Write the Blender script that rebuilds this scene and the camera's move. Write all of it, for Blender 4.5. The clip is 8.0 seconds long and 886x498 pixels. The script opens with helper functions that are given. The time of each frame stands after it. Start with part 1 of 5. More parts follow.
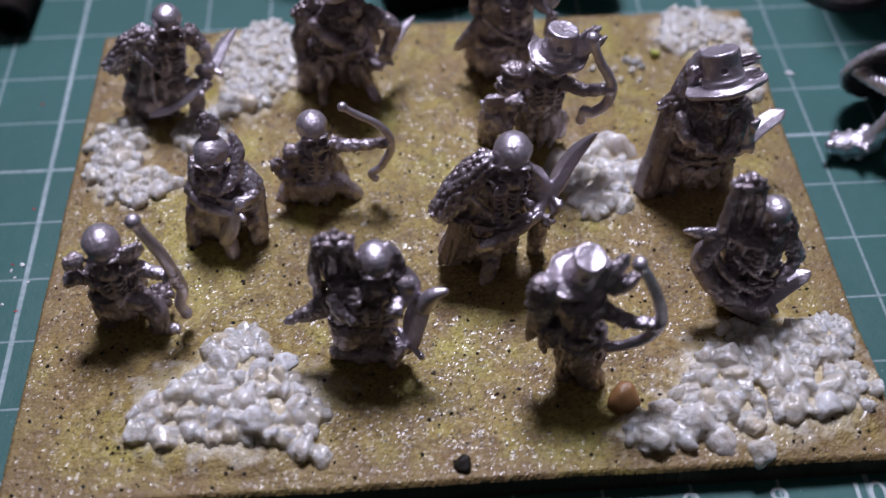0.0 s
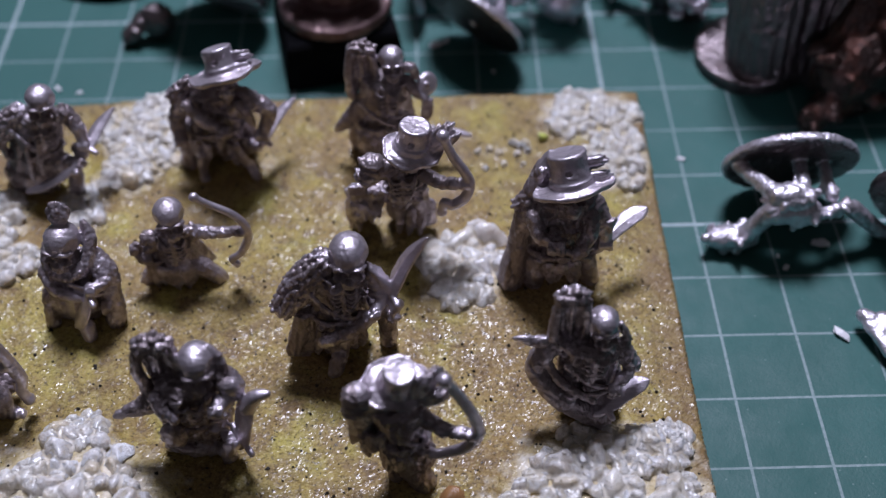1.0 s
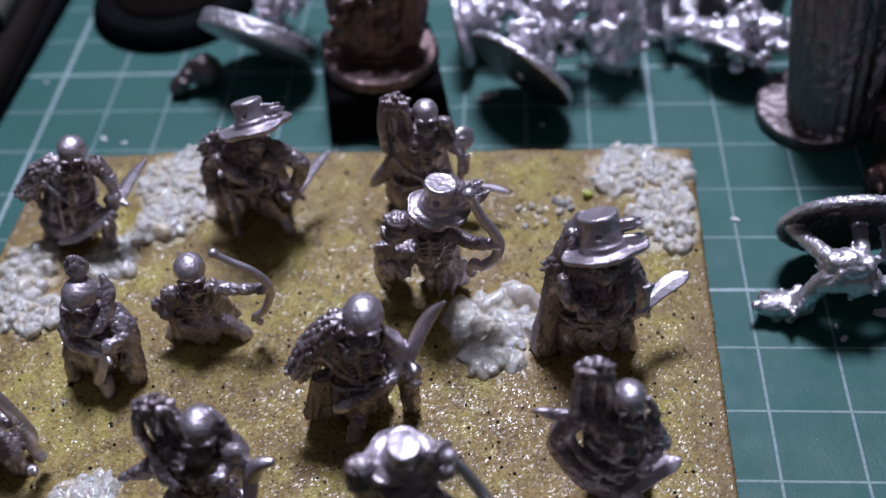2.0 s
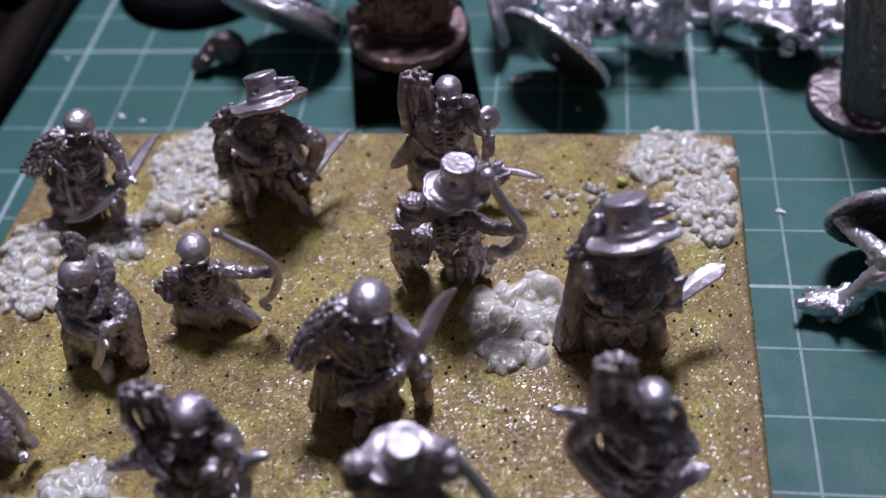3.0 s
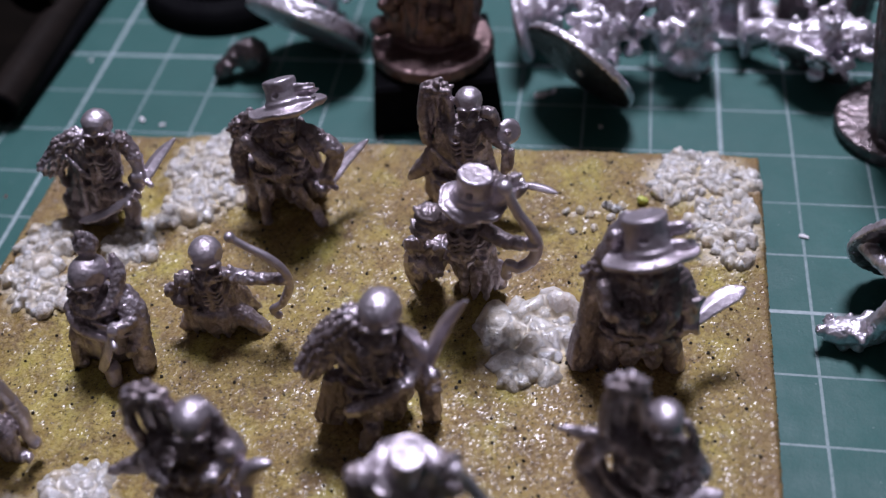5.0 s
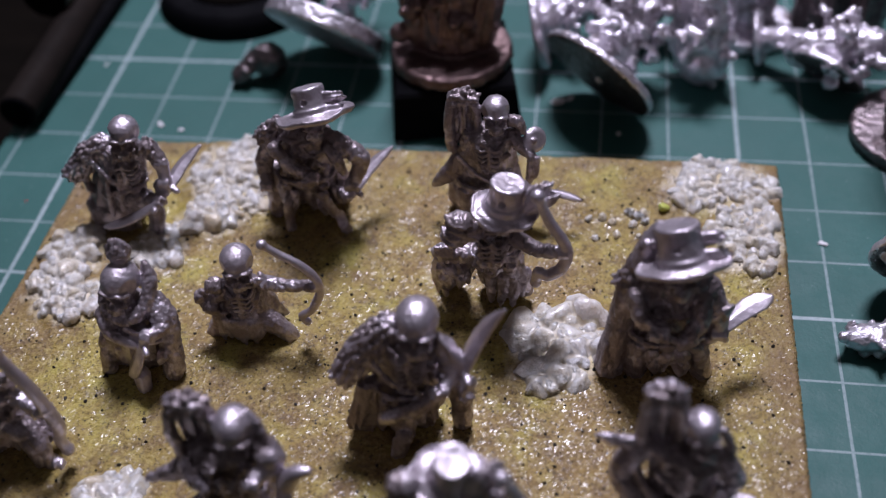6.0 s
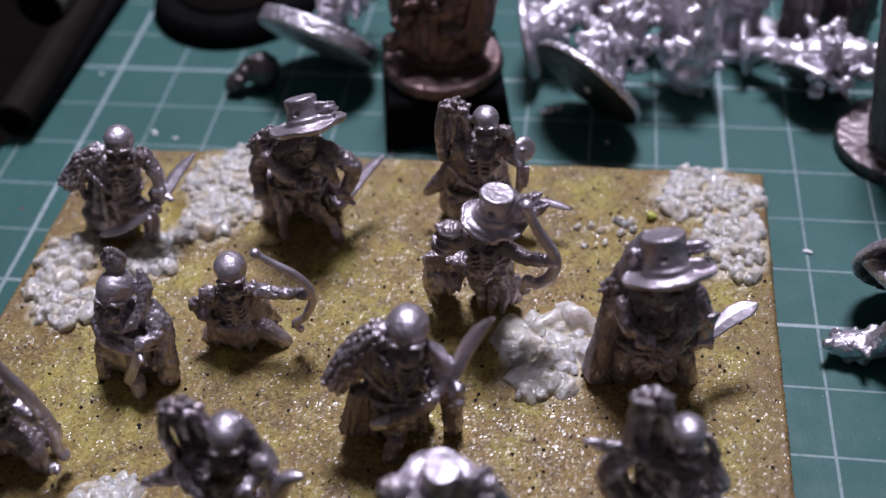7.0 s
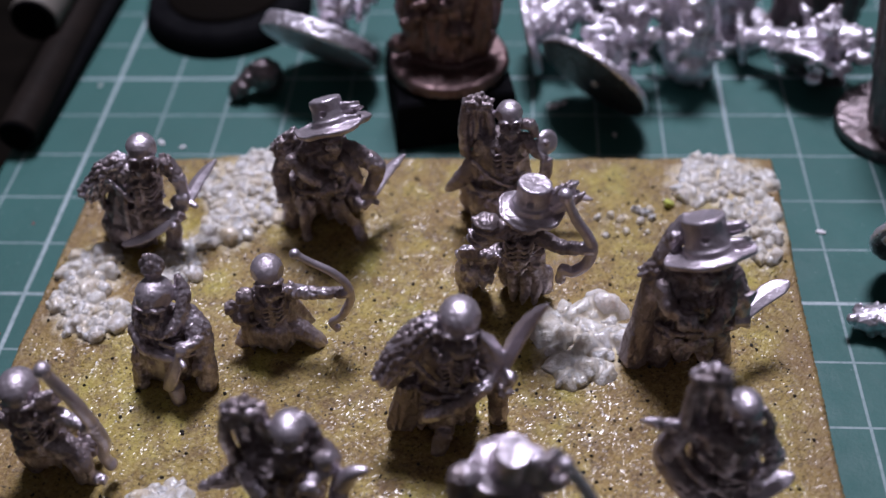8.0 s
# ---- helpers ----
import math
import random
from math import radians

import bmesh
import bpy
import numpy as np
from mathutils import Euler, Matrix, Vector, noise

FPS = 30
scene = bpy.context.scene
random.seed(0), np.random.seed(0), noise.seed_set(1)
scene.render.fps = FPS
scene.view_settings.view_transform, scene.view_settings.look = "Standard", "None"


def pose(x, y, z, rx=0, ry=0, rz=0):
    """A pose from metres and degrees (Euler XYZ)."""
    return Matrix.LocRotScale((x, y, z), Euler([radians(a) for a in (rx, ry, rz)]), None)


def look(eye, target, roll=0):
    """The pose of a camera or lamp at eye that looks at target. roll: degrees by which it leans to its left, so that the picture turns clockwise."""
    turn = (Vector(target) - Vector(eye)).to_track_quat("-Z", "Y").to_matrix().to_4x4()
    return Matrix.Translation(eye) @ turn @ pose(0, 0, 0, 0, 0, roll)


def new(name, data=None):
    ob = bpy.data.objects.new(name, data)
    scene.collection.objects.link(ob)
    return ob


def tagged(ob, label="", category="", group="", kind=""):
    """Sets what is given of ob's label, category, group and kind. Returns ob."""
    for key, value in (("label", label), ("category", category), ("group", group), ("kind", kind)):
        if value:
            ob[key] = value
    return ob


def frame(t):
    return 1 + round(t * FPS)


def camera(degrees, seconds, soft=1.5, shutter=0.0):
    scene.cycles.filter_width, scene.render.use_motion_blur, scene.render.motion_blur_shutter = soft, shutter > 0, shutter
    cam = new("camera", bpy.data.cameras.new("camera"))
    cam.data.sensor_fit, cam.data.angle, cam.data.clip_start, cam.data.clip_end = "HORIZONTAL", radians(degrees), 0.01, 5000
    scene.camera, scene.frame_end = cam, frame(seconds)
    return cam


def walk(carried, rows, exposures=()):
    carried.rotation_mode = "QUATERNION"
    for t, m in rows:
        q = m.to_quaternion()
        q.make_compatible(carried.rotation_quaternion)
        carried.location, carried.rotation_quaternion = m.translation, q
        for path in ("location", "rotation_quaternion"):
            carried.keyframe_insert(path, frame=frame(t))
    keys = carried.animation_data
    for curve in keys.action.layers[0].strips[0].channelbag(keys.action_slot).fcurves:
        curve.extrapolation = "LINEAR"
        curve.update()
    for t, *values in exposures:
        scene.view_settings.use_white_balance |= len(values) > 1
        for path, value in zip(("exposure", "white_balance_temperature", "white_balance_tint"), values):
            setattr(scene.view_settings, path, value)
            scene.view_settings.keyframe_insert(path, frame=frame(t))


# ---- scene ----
cam = camera(43.3, 8.0, soft=1.3, shutter=0.2)
# a small camera held close: a little depth of field about the middle of the board
cam.data.dof.use_dof, cam.data.dof.focus_distance, cam.data.dof.aperture_fstop = True, 0.134, 16.0
# seconds, eye in centimetres, yaw, pitch, roll in degrees
PATH = [
    (0, 4.813, -14.495, 11.294, -3.818, -49.410, -0.022),
    (0.5, 5.908, -14.307, 11.624, -2.745, -49.499, 0.268),
    (0.7, 6.353, -14.302, 11.704, -2.060, -48.652, 0.012),
    (1, 7.207, -13.817, 11.955, -0.747, -48.839, -0.703),
    (1.2, 7.458, -13.836, 11.680, 0.847, -46.182, -1.550),
    (1.5, 7.697, -13.378, 11.662, 5.559, -46.281, -4.479),
    (1.7, 7.850, -13.337, 11.766, 6.044, -46.263, -4.708),
    (2.8, 8.388, -12.773, 10.802, 9.629, -46.045, -6.233),
    (3, 8.405, -12.730, 10.816, 10.441, -45.995, -6.474),
    (3.5, 8.473, -12.731, 10.896, 10.840, -45.487, -5.990),
    (4, 8.348, -12.706, 10.707, 11.714, -44.848, -5.468),
    (4.5, 8.501, -12.627, 10.592, 12.604, -44.842, -6.032),
    (5.8, 8.115, -12.729, 10.720, 10.593, -44.689, -4.595),
    (6, 7.952, -12.732, 10.794, 10.720, -44.980, -4.590),
    (6.5, 8.010, -12.796, 10.977, 10.465, -45.005, -4.532),
    (7, 8.005, -12.835, 10.989, 10.204, -44.846, -4.215),
    (7.5, 7.839, -12.913, 11.240, 9.552, -44.658, -4.378),
    (7.7, 7.780, -13.000, 11.390, 9.950, -45.050, -4.750),
    (7.9, 7.400, -13.100, 11.200, 8.170, -44.950, -4.400),
    (8, 6.935, -13.176, 10.994, 6.077, -44.491, -3.756),
]
walk(cam, [(t, pose(x / 100, y / 100, z / 100, 90 + pitch, 0, yaw) @ pose(0, 0, 0, 0, 0, roll))
           for t, x, y, z, yaw, pitch, roll in PATH],
     [(0, 0.0, 6400, 10), (1.0, 0.0, 6300, 8), (1.5, 0.0, 6100, 6), (3, 0.0, 6400, 9), (4.5, 0.0, 6550, 11), (8, 0.0, 6650, 11)])

# ---- light: one desk lamp behind and above the mat, in a dim room ----
world = bpy.data.worlds.new("room")
scene.world = world
world.use_nodes = True
wt = world.node_tree
room_dir = wt.nodes.new("ShaderNodeTexCoord")
room_z = wt.nodes.new("ShaderNodeSeparateXYZ")
room_tone = wt.nodes.new("ShaderNodeValToRGB")
wt.links.new(room_dir.outputs["Generated"], room_z.inputs[0])
wt.links.new(room_z.outputs[2], room_tone.inputs[0])
wt.links.new(room_tone.outputs[0], wt.nodes["Background"].inputs[0])
# dark walls below, a paler ceiling above
room_tone.color_ramp.elements[0].position, room_tone.color_ramp.elements[0].color = 0.10, (0.44, 0.37, 0.42, 1)
room_tone.color_ramp.elements[1].position, room_tone.color_ramp.elements[1].color = 0.85, (1.75, 1.64, 1.84, 1)
wt.nodes["Background"].inputs[1].default_value = 0.036
lamp_data = bpy.data.lights.new("desk_lamp_light", "AREA")
lamp_data.shape, lamp_data.size, lamp_data.energy = "DISK", 0.20, 7.2
lamp_data.color = (0.92, 0.915, 1.15)
new("desk_lamp_light", lamp_data).matrix_world = look((0.068, 0.250, 0.720), (0.055, -0.040, 0.0))


# ---- materials ----
class Nodes:
    """A small helper round one material's node tree."""

    def __init__(self, name):
        self.mat = bpy.data.materials.new(name)
        self.mat.use_nodes = True
        self.tree = self.mat.node_tree
        self.bsdf = self.tree.nodes["Principled BSDF"]
        self.where = self.add("ShaderNodeTexCoord").outputs["Object"]

    def add(self, kind, **values):
        node = self.tree.nodes.new(kind)
        for key, value in values.items():
            setattr(node, key, value)
        return node

    def link(self, a, b):
        self.tree.links.new(a, b)

    def put(self, socket, value):
        if hasattr(value, "is_output"):
            self.link(value, socket)
        else:
            socket.default_value = value

    def noise(self, scale, detail=4.0, rough=0.55, where=None):
        n = self.add("ShaderNodeTexNoise")
        n.inputs["Scale"].default_value = scale
        n.inputs["Detail"].default_value = detail
        n.inputs["Roughness"].default_value = rough
        self.link(where or self.where, n.inputs["Vector"])
        return n.outputs["Fac"]

    def cells(self, scale, out="Distance", feature="F1"):
        n = self.add("ShaderNodeTexVoronoi", feature=feature)
        n.inputs["Scale"].default_value = scale
        self.link(self.where, n.inputs["Vector"])
        return n.outputs[out]

    def ramp(self, fac, a, b, va=0.0, vb=1.0):
        n = self.add("ShaderNodeMapRange")
        for i, v in enumerate((fac, a, b, va, vb)):
            self.put(n.inputs[i], v)
        return n.outputs[0]

    def math(self, op, a, b=0.0, c=0.0):
        n = self.add("ShaderNodeMath", operation=op)
        for i, v in enumerate((a, b, c)):
            self.put(n.inputs[i], v)
        return n.outputs[0]

    def mix(self, fac, a, b):
        n = self.add("ShaderNodeMix", data_type="RGBA")
        for i, v in ((0, fac), (6, a), (7, b)):
            self.put(n.inputs[i], (*v, 1) if isinstance(v, tuple) else v)
        return n.outputs[2]

    def bump(self, height, strength, distance, under=None):
        n = self.add("ShaderNodeBump")
        n.inputs["Strength"].default_value = strength
        n.inputs["Distance"].default_value = distance
        self.link(height, n.inputs["Height"])
        if under:
            self.link(under, n.inputs["Normal"])
        return n.outputs[0]

    def done(self, **values):
        for key, value in values.items():
            key = key.replace("_", " ")
            if key == "Base Color" and isinstance(value, tuple):
                value = (*value, 1)
            self.put(self.bsdf.inputs[key], value)
        return self.mat


def cast_metal(name, colour, stain_and_shade, share, rough):
    """Raw cast white metal: satin, crusty in its hollows, stained brownish here and there, with shade painted into its
    worked parts.
    """
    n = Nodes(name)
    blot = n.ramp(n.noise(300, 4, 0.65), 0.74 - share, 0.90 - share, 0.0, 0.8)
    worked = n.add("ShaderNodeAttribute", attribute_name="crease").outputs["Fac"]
    # stronger brown on the modelled bodies, which puts their shade into the colour
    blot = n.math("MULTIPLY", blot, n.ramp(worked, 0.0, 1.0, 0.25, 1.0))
    long = n.add("ShaderNodeMapping")
    long.inputs["Scale"].default_value = (1.0, 1.0, 0.45)
    n.link(n.where, long.inputs[0])
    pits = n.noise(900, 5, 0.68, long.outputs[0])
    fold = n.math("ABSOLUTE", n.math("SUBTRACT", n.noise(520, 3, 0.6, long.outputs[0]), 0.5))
    # fold and pit lines painted darker: crevice shade along with oxide
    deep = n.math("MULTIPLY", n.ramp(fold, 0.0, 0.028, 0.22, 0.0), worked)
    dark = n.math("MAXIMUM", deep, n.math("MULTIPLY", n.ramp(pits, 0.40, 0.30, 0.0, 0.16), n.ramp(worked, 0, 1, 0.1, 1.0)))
    scuff = n.add("ShaderNodeMapping")
    scuff.inputs["Scale"].default_value = (0.5, 2.2, 1.0)
    scuff.inputs["Rotation"].default_value = (0.4, 0.7, 0.9)
    n.link(n.where, scuff.inputs[0])
    worn = n.noise(650, 5, 0.7, scuff.outputs[0])
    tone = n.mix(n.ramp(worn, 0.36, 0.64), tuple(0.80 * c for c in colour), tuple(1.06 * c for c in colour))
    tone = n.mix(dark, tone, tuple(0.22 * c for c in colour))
    b = n.bump(n.math("MULTIPLY", n.math("ADD", n.ramp(fold, 0.0, 0.08), n.math("MULTIPLY", pits, 0.9)), worked), 0.20, 0.0002)
    b = n.bump(n.math("MULTIPLY", n.cells(1600), n.ramp(worked, 0, 1, 0.05, 1.0)), 0.28, 0.00018, b)
    b = n.bump(n.math("MULTIPLY", n.noise(1500, 2, 0.5), n.ramp(worked, 0, 1, 0.25, 1.0)), 0.38, 0.0003, b)
    b = n.bump(worn, 0.55, 0.00016, b)
    return n.done(Base_Color=n.mix(blot, tone, stain_and_shade), Metallic=n.ramp(blot, 0, 1, 0.90, 0.5),
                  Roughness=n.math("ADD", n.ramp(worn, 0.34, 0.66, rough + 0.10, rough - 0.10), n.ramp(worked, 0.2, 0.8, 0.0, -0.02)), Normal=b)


# PEWTER's second colour also carries the shade on the figures' bodies
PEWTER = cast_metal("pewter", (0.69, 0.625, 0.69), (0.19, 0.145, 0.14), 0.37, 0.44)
BRIGHT = cast_metal("bright_metal", (0.84, 0.79, 0.86), (0.22, 0.17, 0.16), 0.22, 0.46)
# DULL: dull castings, and the shade painted on tipped bases' undersides
DULL = cast_metal("dull_and_shaded_metal", (0.20, 0.165, 0.17), (0.09, 0.050, 0.045), 0.16, 0.40)
BROWN = cast_metal("brown_metal", (0.23, 0.155, 0.15), (0.085, 0.045, 0.04), 0.24, 0.44)
RUSTY = cast_metal("red_brown_primer", (0.085, 0.058, 0.052), (0.15, 0.054, 0.036), 0.26, 0.50)


def sand():
    """Ochre sand and filler, sealed under thin glossy glue."""
    n = Nodes("glued_sand")
    broad, mid, fine = n.noise(75, 4, 0.6), n.noise(380, 5, 0.7), n.noise(1900, 4, 0.8)
    c = n.mix(n.ramp(broad, 0.36, 0.64), (0.27, 0.185, 0.046), (0.40, 0.315, 0.070))
    c = n.mix(n.ramp(n.noise(46, 4, 0.65), 0.46, 0.60, 0.0, 0.75), c, (0.27, 0.165, 0.055))
    c = n.mix(n.ramp(mid, 0.42, 0.66, 0.0, 0.85), c, (0.15, 0.085, 0.030))
    c = n.mix(n.ramp(n.noise(150, 3), 0.56, 0.72, 0.0, 0.65), c, (0.40, 0.35, 0.065))
    c = n.mix(n.ramp(fine, 0.54, 0.70, 0.0, 0.70), c, (0.50, 0.42, 0.17))
    c = n.mix(n.ramp(fine, 0.47, 0.35, 0.0, 0.95), c, (0.055, 0.036, 0.013))
    # bare brown board towards the rim
    xyz = n.add("ShaderNodeSeparateXYZ")
    n.link(n.where, xyz.inputs[0])
    ex = n.math("SUBTRACT", 0.0495, n.math("ABSOLUTE", xyz.outputs[0]))
    ey = n.math("SUBTRACT", 0.0395, n.math("ABSOLUTE", xyz.outputs[1]))
    rim = n.math("ADD", n.math("MINIMUM", ex, ey), n.ramp(n.noise(130, 3), 0.3, 0.7, -0.0035, 0.0035))
    c = n.mix(n.ramp(rim, 0.0003, 0.0048, 0.6, 0.0), c, (0.20, 0.125, 0.058))
    # pale glue and dust between the stones of a heap
    heap = n.add("ShaderNodeAttribute", attribute_name="heap").outputs["Fac"]
    heap = n.ramp(n.math("ADD", heap, n.ramp(n.noise(500, 4), 0.3, 0.7, -0.3, 0.3)), 0.25, 0.75, 0.0, 0.85)
    c = n.mix(heap, c, n.mix(n.ramp(mid, 0.4, 0.65), (0.50, 0.41, 0.23), (0.76, 0.71, 0.61)))
    speck = n.ramp(n.cells(1100), 0.12, 0.18)
    keep = n.ramp(n.noise(600, 2), 0.58, 0.62, 1.0, 0.0)
    c = n.mix(n.math("MAXIMUM", speck, keep), (0.012, 0.010, 0.008), c)
    pool = n.noise(62, 3, 0.6)
    wet = n.math("MULTIPLY", n.ramp(n.noise(260, 4, 0.65), 0.44, 0.64), n.ramp(pool, 0.42, 0.60, 0.22, 1.0))
    b = n.bump(n.noise(3600, 3, 0.6), 0.50, 0.0003)
    b = n.bump(n.cells(5200), 0.35, 0.00012, b)
    return n.done(Base_Color=c, Roughness=n.ramp(wet, 0.0, 1.0, 0.60, 0.40), Normal=b, Coat_Weight=n.ramp(wet, 0.0, 1.0, 0.12, 0.65),
                  Coat_Roughness=0.16)


SAND = sand()


def plain(name, a, b, scale, rough, bump=0.2, depth=0.0003, metal=0.0, stretch=None, shine=0.25):
    n = Nodes(name)
    where = None
    if stretch:
        m = n.add("ShaderNodeMapping")
        m.inputs["Scale"].default_value = stretch
        n.link(n.where, m.inputs[0])
        where = m.outputs[0]
    f = n.noise(scale, 5, 0.6, where)
    g = n.noise(scale * 9, 3, 0.6, where)
    c = n.mix(n.ramp(f, 0.3, 0.7), a, b)
    return n.done(Base_Color=c, Roughness=n.ramp(g, 0.3, 0.7, rough - 0.07, rough + 0.1), Metallic=metal,
                  Normal=n.bump(g, bump, depth), Specular_IOR_Level=shine)


BOARD_EDGE = plain("dark_board_edge", (0.030, 0.020, 0.014), (0.055, 0.036, 0.022), 300, 0.7)
BLACK_PLASTIC = plain("black_plastic", (0.004, 0.004, 0.005), (0.008, 0.008, 0.009), 200, 0.75, shine=0.02)
DESK = plain("dark_wood", (0.003, 0.0025, 0.002), (0.006, 0.0045, 0.0035), 14, 0.8, 0.2, 0.0005, 0.0, (1, 9, 1), 0.02)
BARREL = plain("brown_grey_lacquer", (0.011, 0.009, 0.008), (0.019, 0.014, 0.012), 120, 0.6, shine=0.03)
PALE_BARREL = plain("pale_grey_plastic", (0.13, 0.12, 0.105), (0.18, 0.16, 0.14), 120, 0.45)
GRIT = plain("black_grit", (0.010, 0.009, 0.008), (0.03, 0.024, 0.018), 900, 0.45)
CHIP = plain("white_shaving", (0.70, 0.68, 0.70), (0.85, 0.84, 0.86), 700, 0.45)
RED_CRUMB = plain("red_paint_crumb", (0.36, 0.03, 0.03), (0.5, 0.05, 0.05), 700, 0.5)
PRINT = plain("pale_print", (0.36, 0.42, 0.42), (0.48, 0.53, 0.54), 1500, 0.5)


def quartz(name, unit):
    """Milky stone grit under glue, whiter and browner from stone to stone."""
    n = Nodes(name)
    info = n.math("FRACT", n.math("ADD", n.add("ShaderNodeObjectInfo").outputs["Random"],
                                   n.add("ShaderNodeNewGeometry").outputs["Random Per Island"]))
    f = n.noise(0.8 * unit, 4, 0.6)
    c = n.mix(n.ramp(f, 0.36, 0.60), (0.52, 0.45, 0.37), (0.76, 0.72, 0.69))
    c = n.mix(n.ramp(info, 0.72, 0.95, 0.0, 0.65), c, (0.60, 0.46, 0.30))
    c = n.mix(n.ramp(info, 0.0, 0.12, 0.5, 0.0), c, (0.80, 0.83, 0.88))
    c = n.mix(n.ramp(info, 0.40, 0.46, 0.0, 0.12), c, (0.86, 0.84, 0.62))
    b = n.bump(n.noise(1.3 * unit, 3, 0.6), 0.7, 0.0005)
    b = n.bump(n.noise(5.0 * unit, 3, 0.65), 0.9, 0.00025, b)
    return n.done(Base_Color=c, Roughness=n.ramp(n.noise(2.2 * unit, 3), 0.3, 0.7, 0.36, 0.62), Normal=b, Coat_Weight=0.6,
                  Coat_Roughness=0.28, Coat_IOR=1.7, Subsurface_Weight=0.9, Subsurface_Radius=(0.0022, 0.0021, 0.0020), Subsurface_Scale=1.0,
                  Transmission_Weight=0.0, IOR=1.45)


QUARTZ = quartz("milky_stone", 1.0)
FINE_QUARTZ = quartz("milky_grit", 900.0)


def milky_glue():
    """Set white glue with fine dust in it, glossy and a little see-through."""
    n = Nodes("milky_glue")
    c = n.mix(n.ramp(n.noise(190, 5, 0.65), 0.34, 0.62), (0.56, 0.48, 0.34), (0.80, 0.76, 0.70))
    b = n.bump(n.noise(700, 3, 0.6), 0.5, 0.0004)
    b = n.bump(n.noise(2600, 3, 0.6), 0.2, 0.00012, b)
    return n.done(Base_Color=c, Roughness=0.45, Normal=b, Coat_Weight=0.4, Coat_Roughness=0.25, Coat_IOR=1.7, Subsurface_Weight=0.9,
                  Subsurface_Radius=(0.0015, 0.0015, 0.0015), Subsurface_Scale=1.0, Transmission_Weight=0.0, IOR=1.45)


GLUE = milky_glue()
LIME = plain("lime_stone", (0.42, 0.46, 0.08), (0.55, 0.58, 0.16), 300, 0.3, shine=0.4)
AMBER = plain("amber_stone", (0.22, 0.105, 0.040), (0.34, 0.18, 0.07), 300, 0.28, shine=0.5)


def cutting_mat():
    """Green rubbery mat with a printed centimetre grid, every fifth line bolder, worn and scratched."""
    n = Nodes("green_cutting_mat")
    xyz = n.add("ShaderNodeSeparateXYZ")
    n.link(n.where, xyz.inputs[0])
    x, y = xyz.outputs[0], xyz.outputs[1]
    wob = n.ramp(n.noise(60, 2), 0.3, 0.7, -0.00004, 0.00004)

    def lines(v, step, offset, width):
        u = n.math("DIVIDE", n.math("ADD", n.math("ADD", v, wob), offset), step)
        far = n.math("MULTIPLY", n.math("ABSOLUTE", n.math("SUBTRACT", u, n.math("ROUND", u))), step)
        return n.ramp(far, width * 0.62, width * 0.40, 0.0, 1.0)

    thin = n.math("MAXIMUM", lines(x, 0.01, 0.0, 0.00036), lines(y, 0.01, 0.0, 0.00032))
    bold = n.math("MAXIMUM", lines(x, 0.05, 0.0, 0.00062), lines(y, 0.05, 0.03, 0.00055))
    ink = n.math("MAXIMUM", n.math("MULTIPLY", thin, 0.42), n.math("MULTIPLY", bold, 0.66))
    worn = n.ramp(n.noise(900, 4, 0.7), 0.30, 0.55, 0.45, 1.0)
    ink = n.math("MULTIPLY", n.math("MULTIPLY", ink, worn), n.ramp(n.noise(45, 3), 0.30, 0.55, 0.55, 1.0))
    c = n.mix(n.ramp(n.noise(38, 5, 0.6), 0.3, 0.7), (0.013, 0.084, 0.072), (0.022, 0.110, 0.096))
    c = n.mix(n.ramp(n.noise(1800, 3, 0.7), 0.35, 0.7, 0.0, 0.35), c, (0.012, 0.066, 0.058))
    c = n.mix(n.ramp(n.noise(120, 5, 0.7), 0.66, 0.80, 0.0, 0.30), c, (0.16, 0.24, 0.24))
    c = n.mix(n.ramp(n.cells(520), 0.055, 0.075, 0.5, 0.0), c, (0.15, 0.23, 0.22))
    c = n.mix(ink, c, (0.50, 0.57, 0.60))
    b = n.bump(n.noise(2600, 3, 0.6), 0.25, 0.00015)
    b = n.bump(n.noise(240, 4, 0.6), 0.20, 0.0006, b)
    return n.done(Base_Color=c, Roughness=n.ramp(n.noise(150, 4), 0.3, 0.7, 0.52, 0.68), Normal=b)


MAT = cutting_mat()


# ---- building helpers ----
def part(name, bm, material, parent=None, label="", smooth=True):
    """Links a bmesh as one mesh object, under parent where given."""
    me = bpy.data.meshes.new(name)
    bm.to_mesh(me)
    bm.free()
    me.materials.append(material)
    if smooth:
        me.polygons.foreach_set("use_smooth", [True] * len(me.polygons))
    ob = new(name, me)
    ob.parent = parent
    return tagged(ob, label)


def empty(name, x=0.0, y=0.0, z=0.0, rz=0.0):
    ob = new(name)
    ob.matrix_world = pose(x, y, z, 0, 0, rz)
    return ob


def slab(x0, x1, y0, y1, z0, z1, bevel=0.0, segments=2):
    bm = bmesh.new()
    bmesh.ops.create_cube(bm, size=1, matrix=Matrix.Translation(((x0 + x1) / 2, (y0 + y1) / 2, (z0 + z1) / 2))
                          @ Matrix.Diagonal((x1 - x0, y1 - y0, z1 - z0, 1)))
    if bevel:
        bmesh.ops.bevel(bm, geom=bm.edges[:], offset=bevel, segments=segments, affect="EDGES", profile=0.5)
    return bm


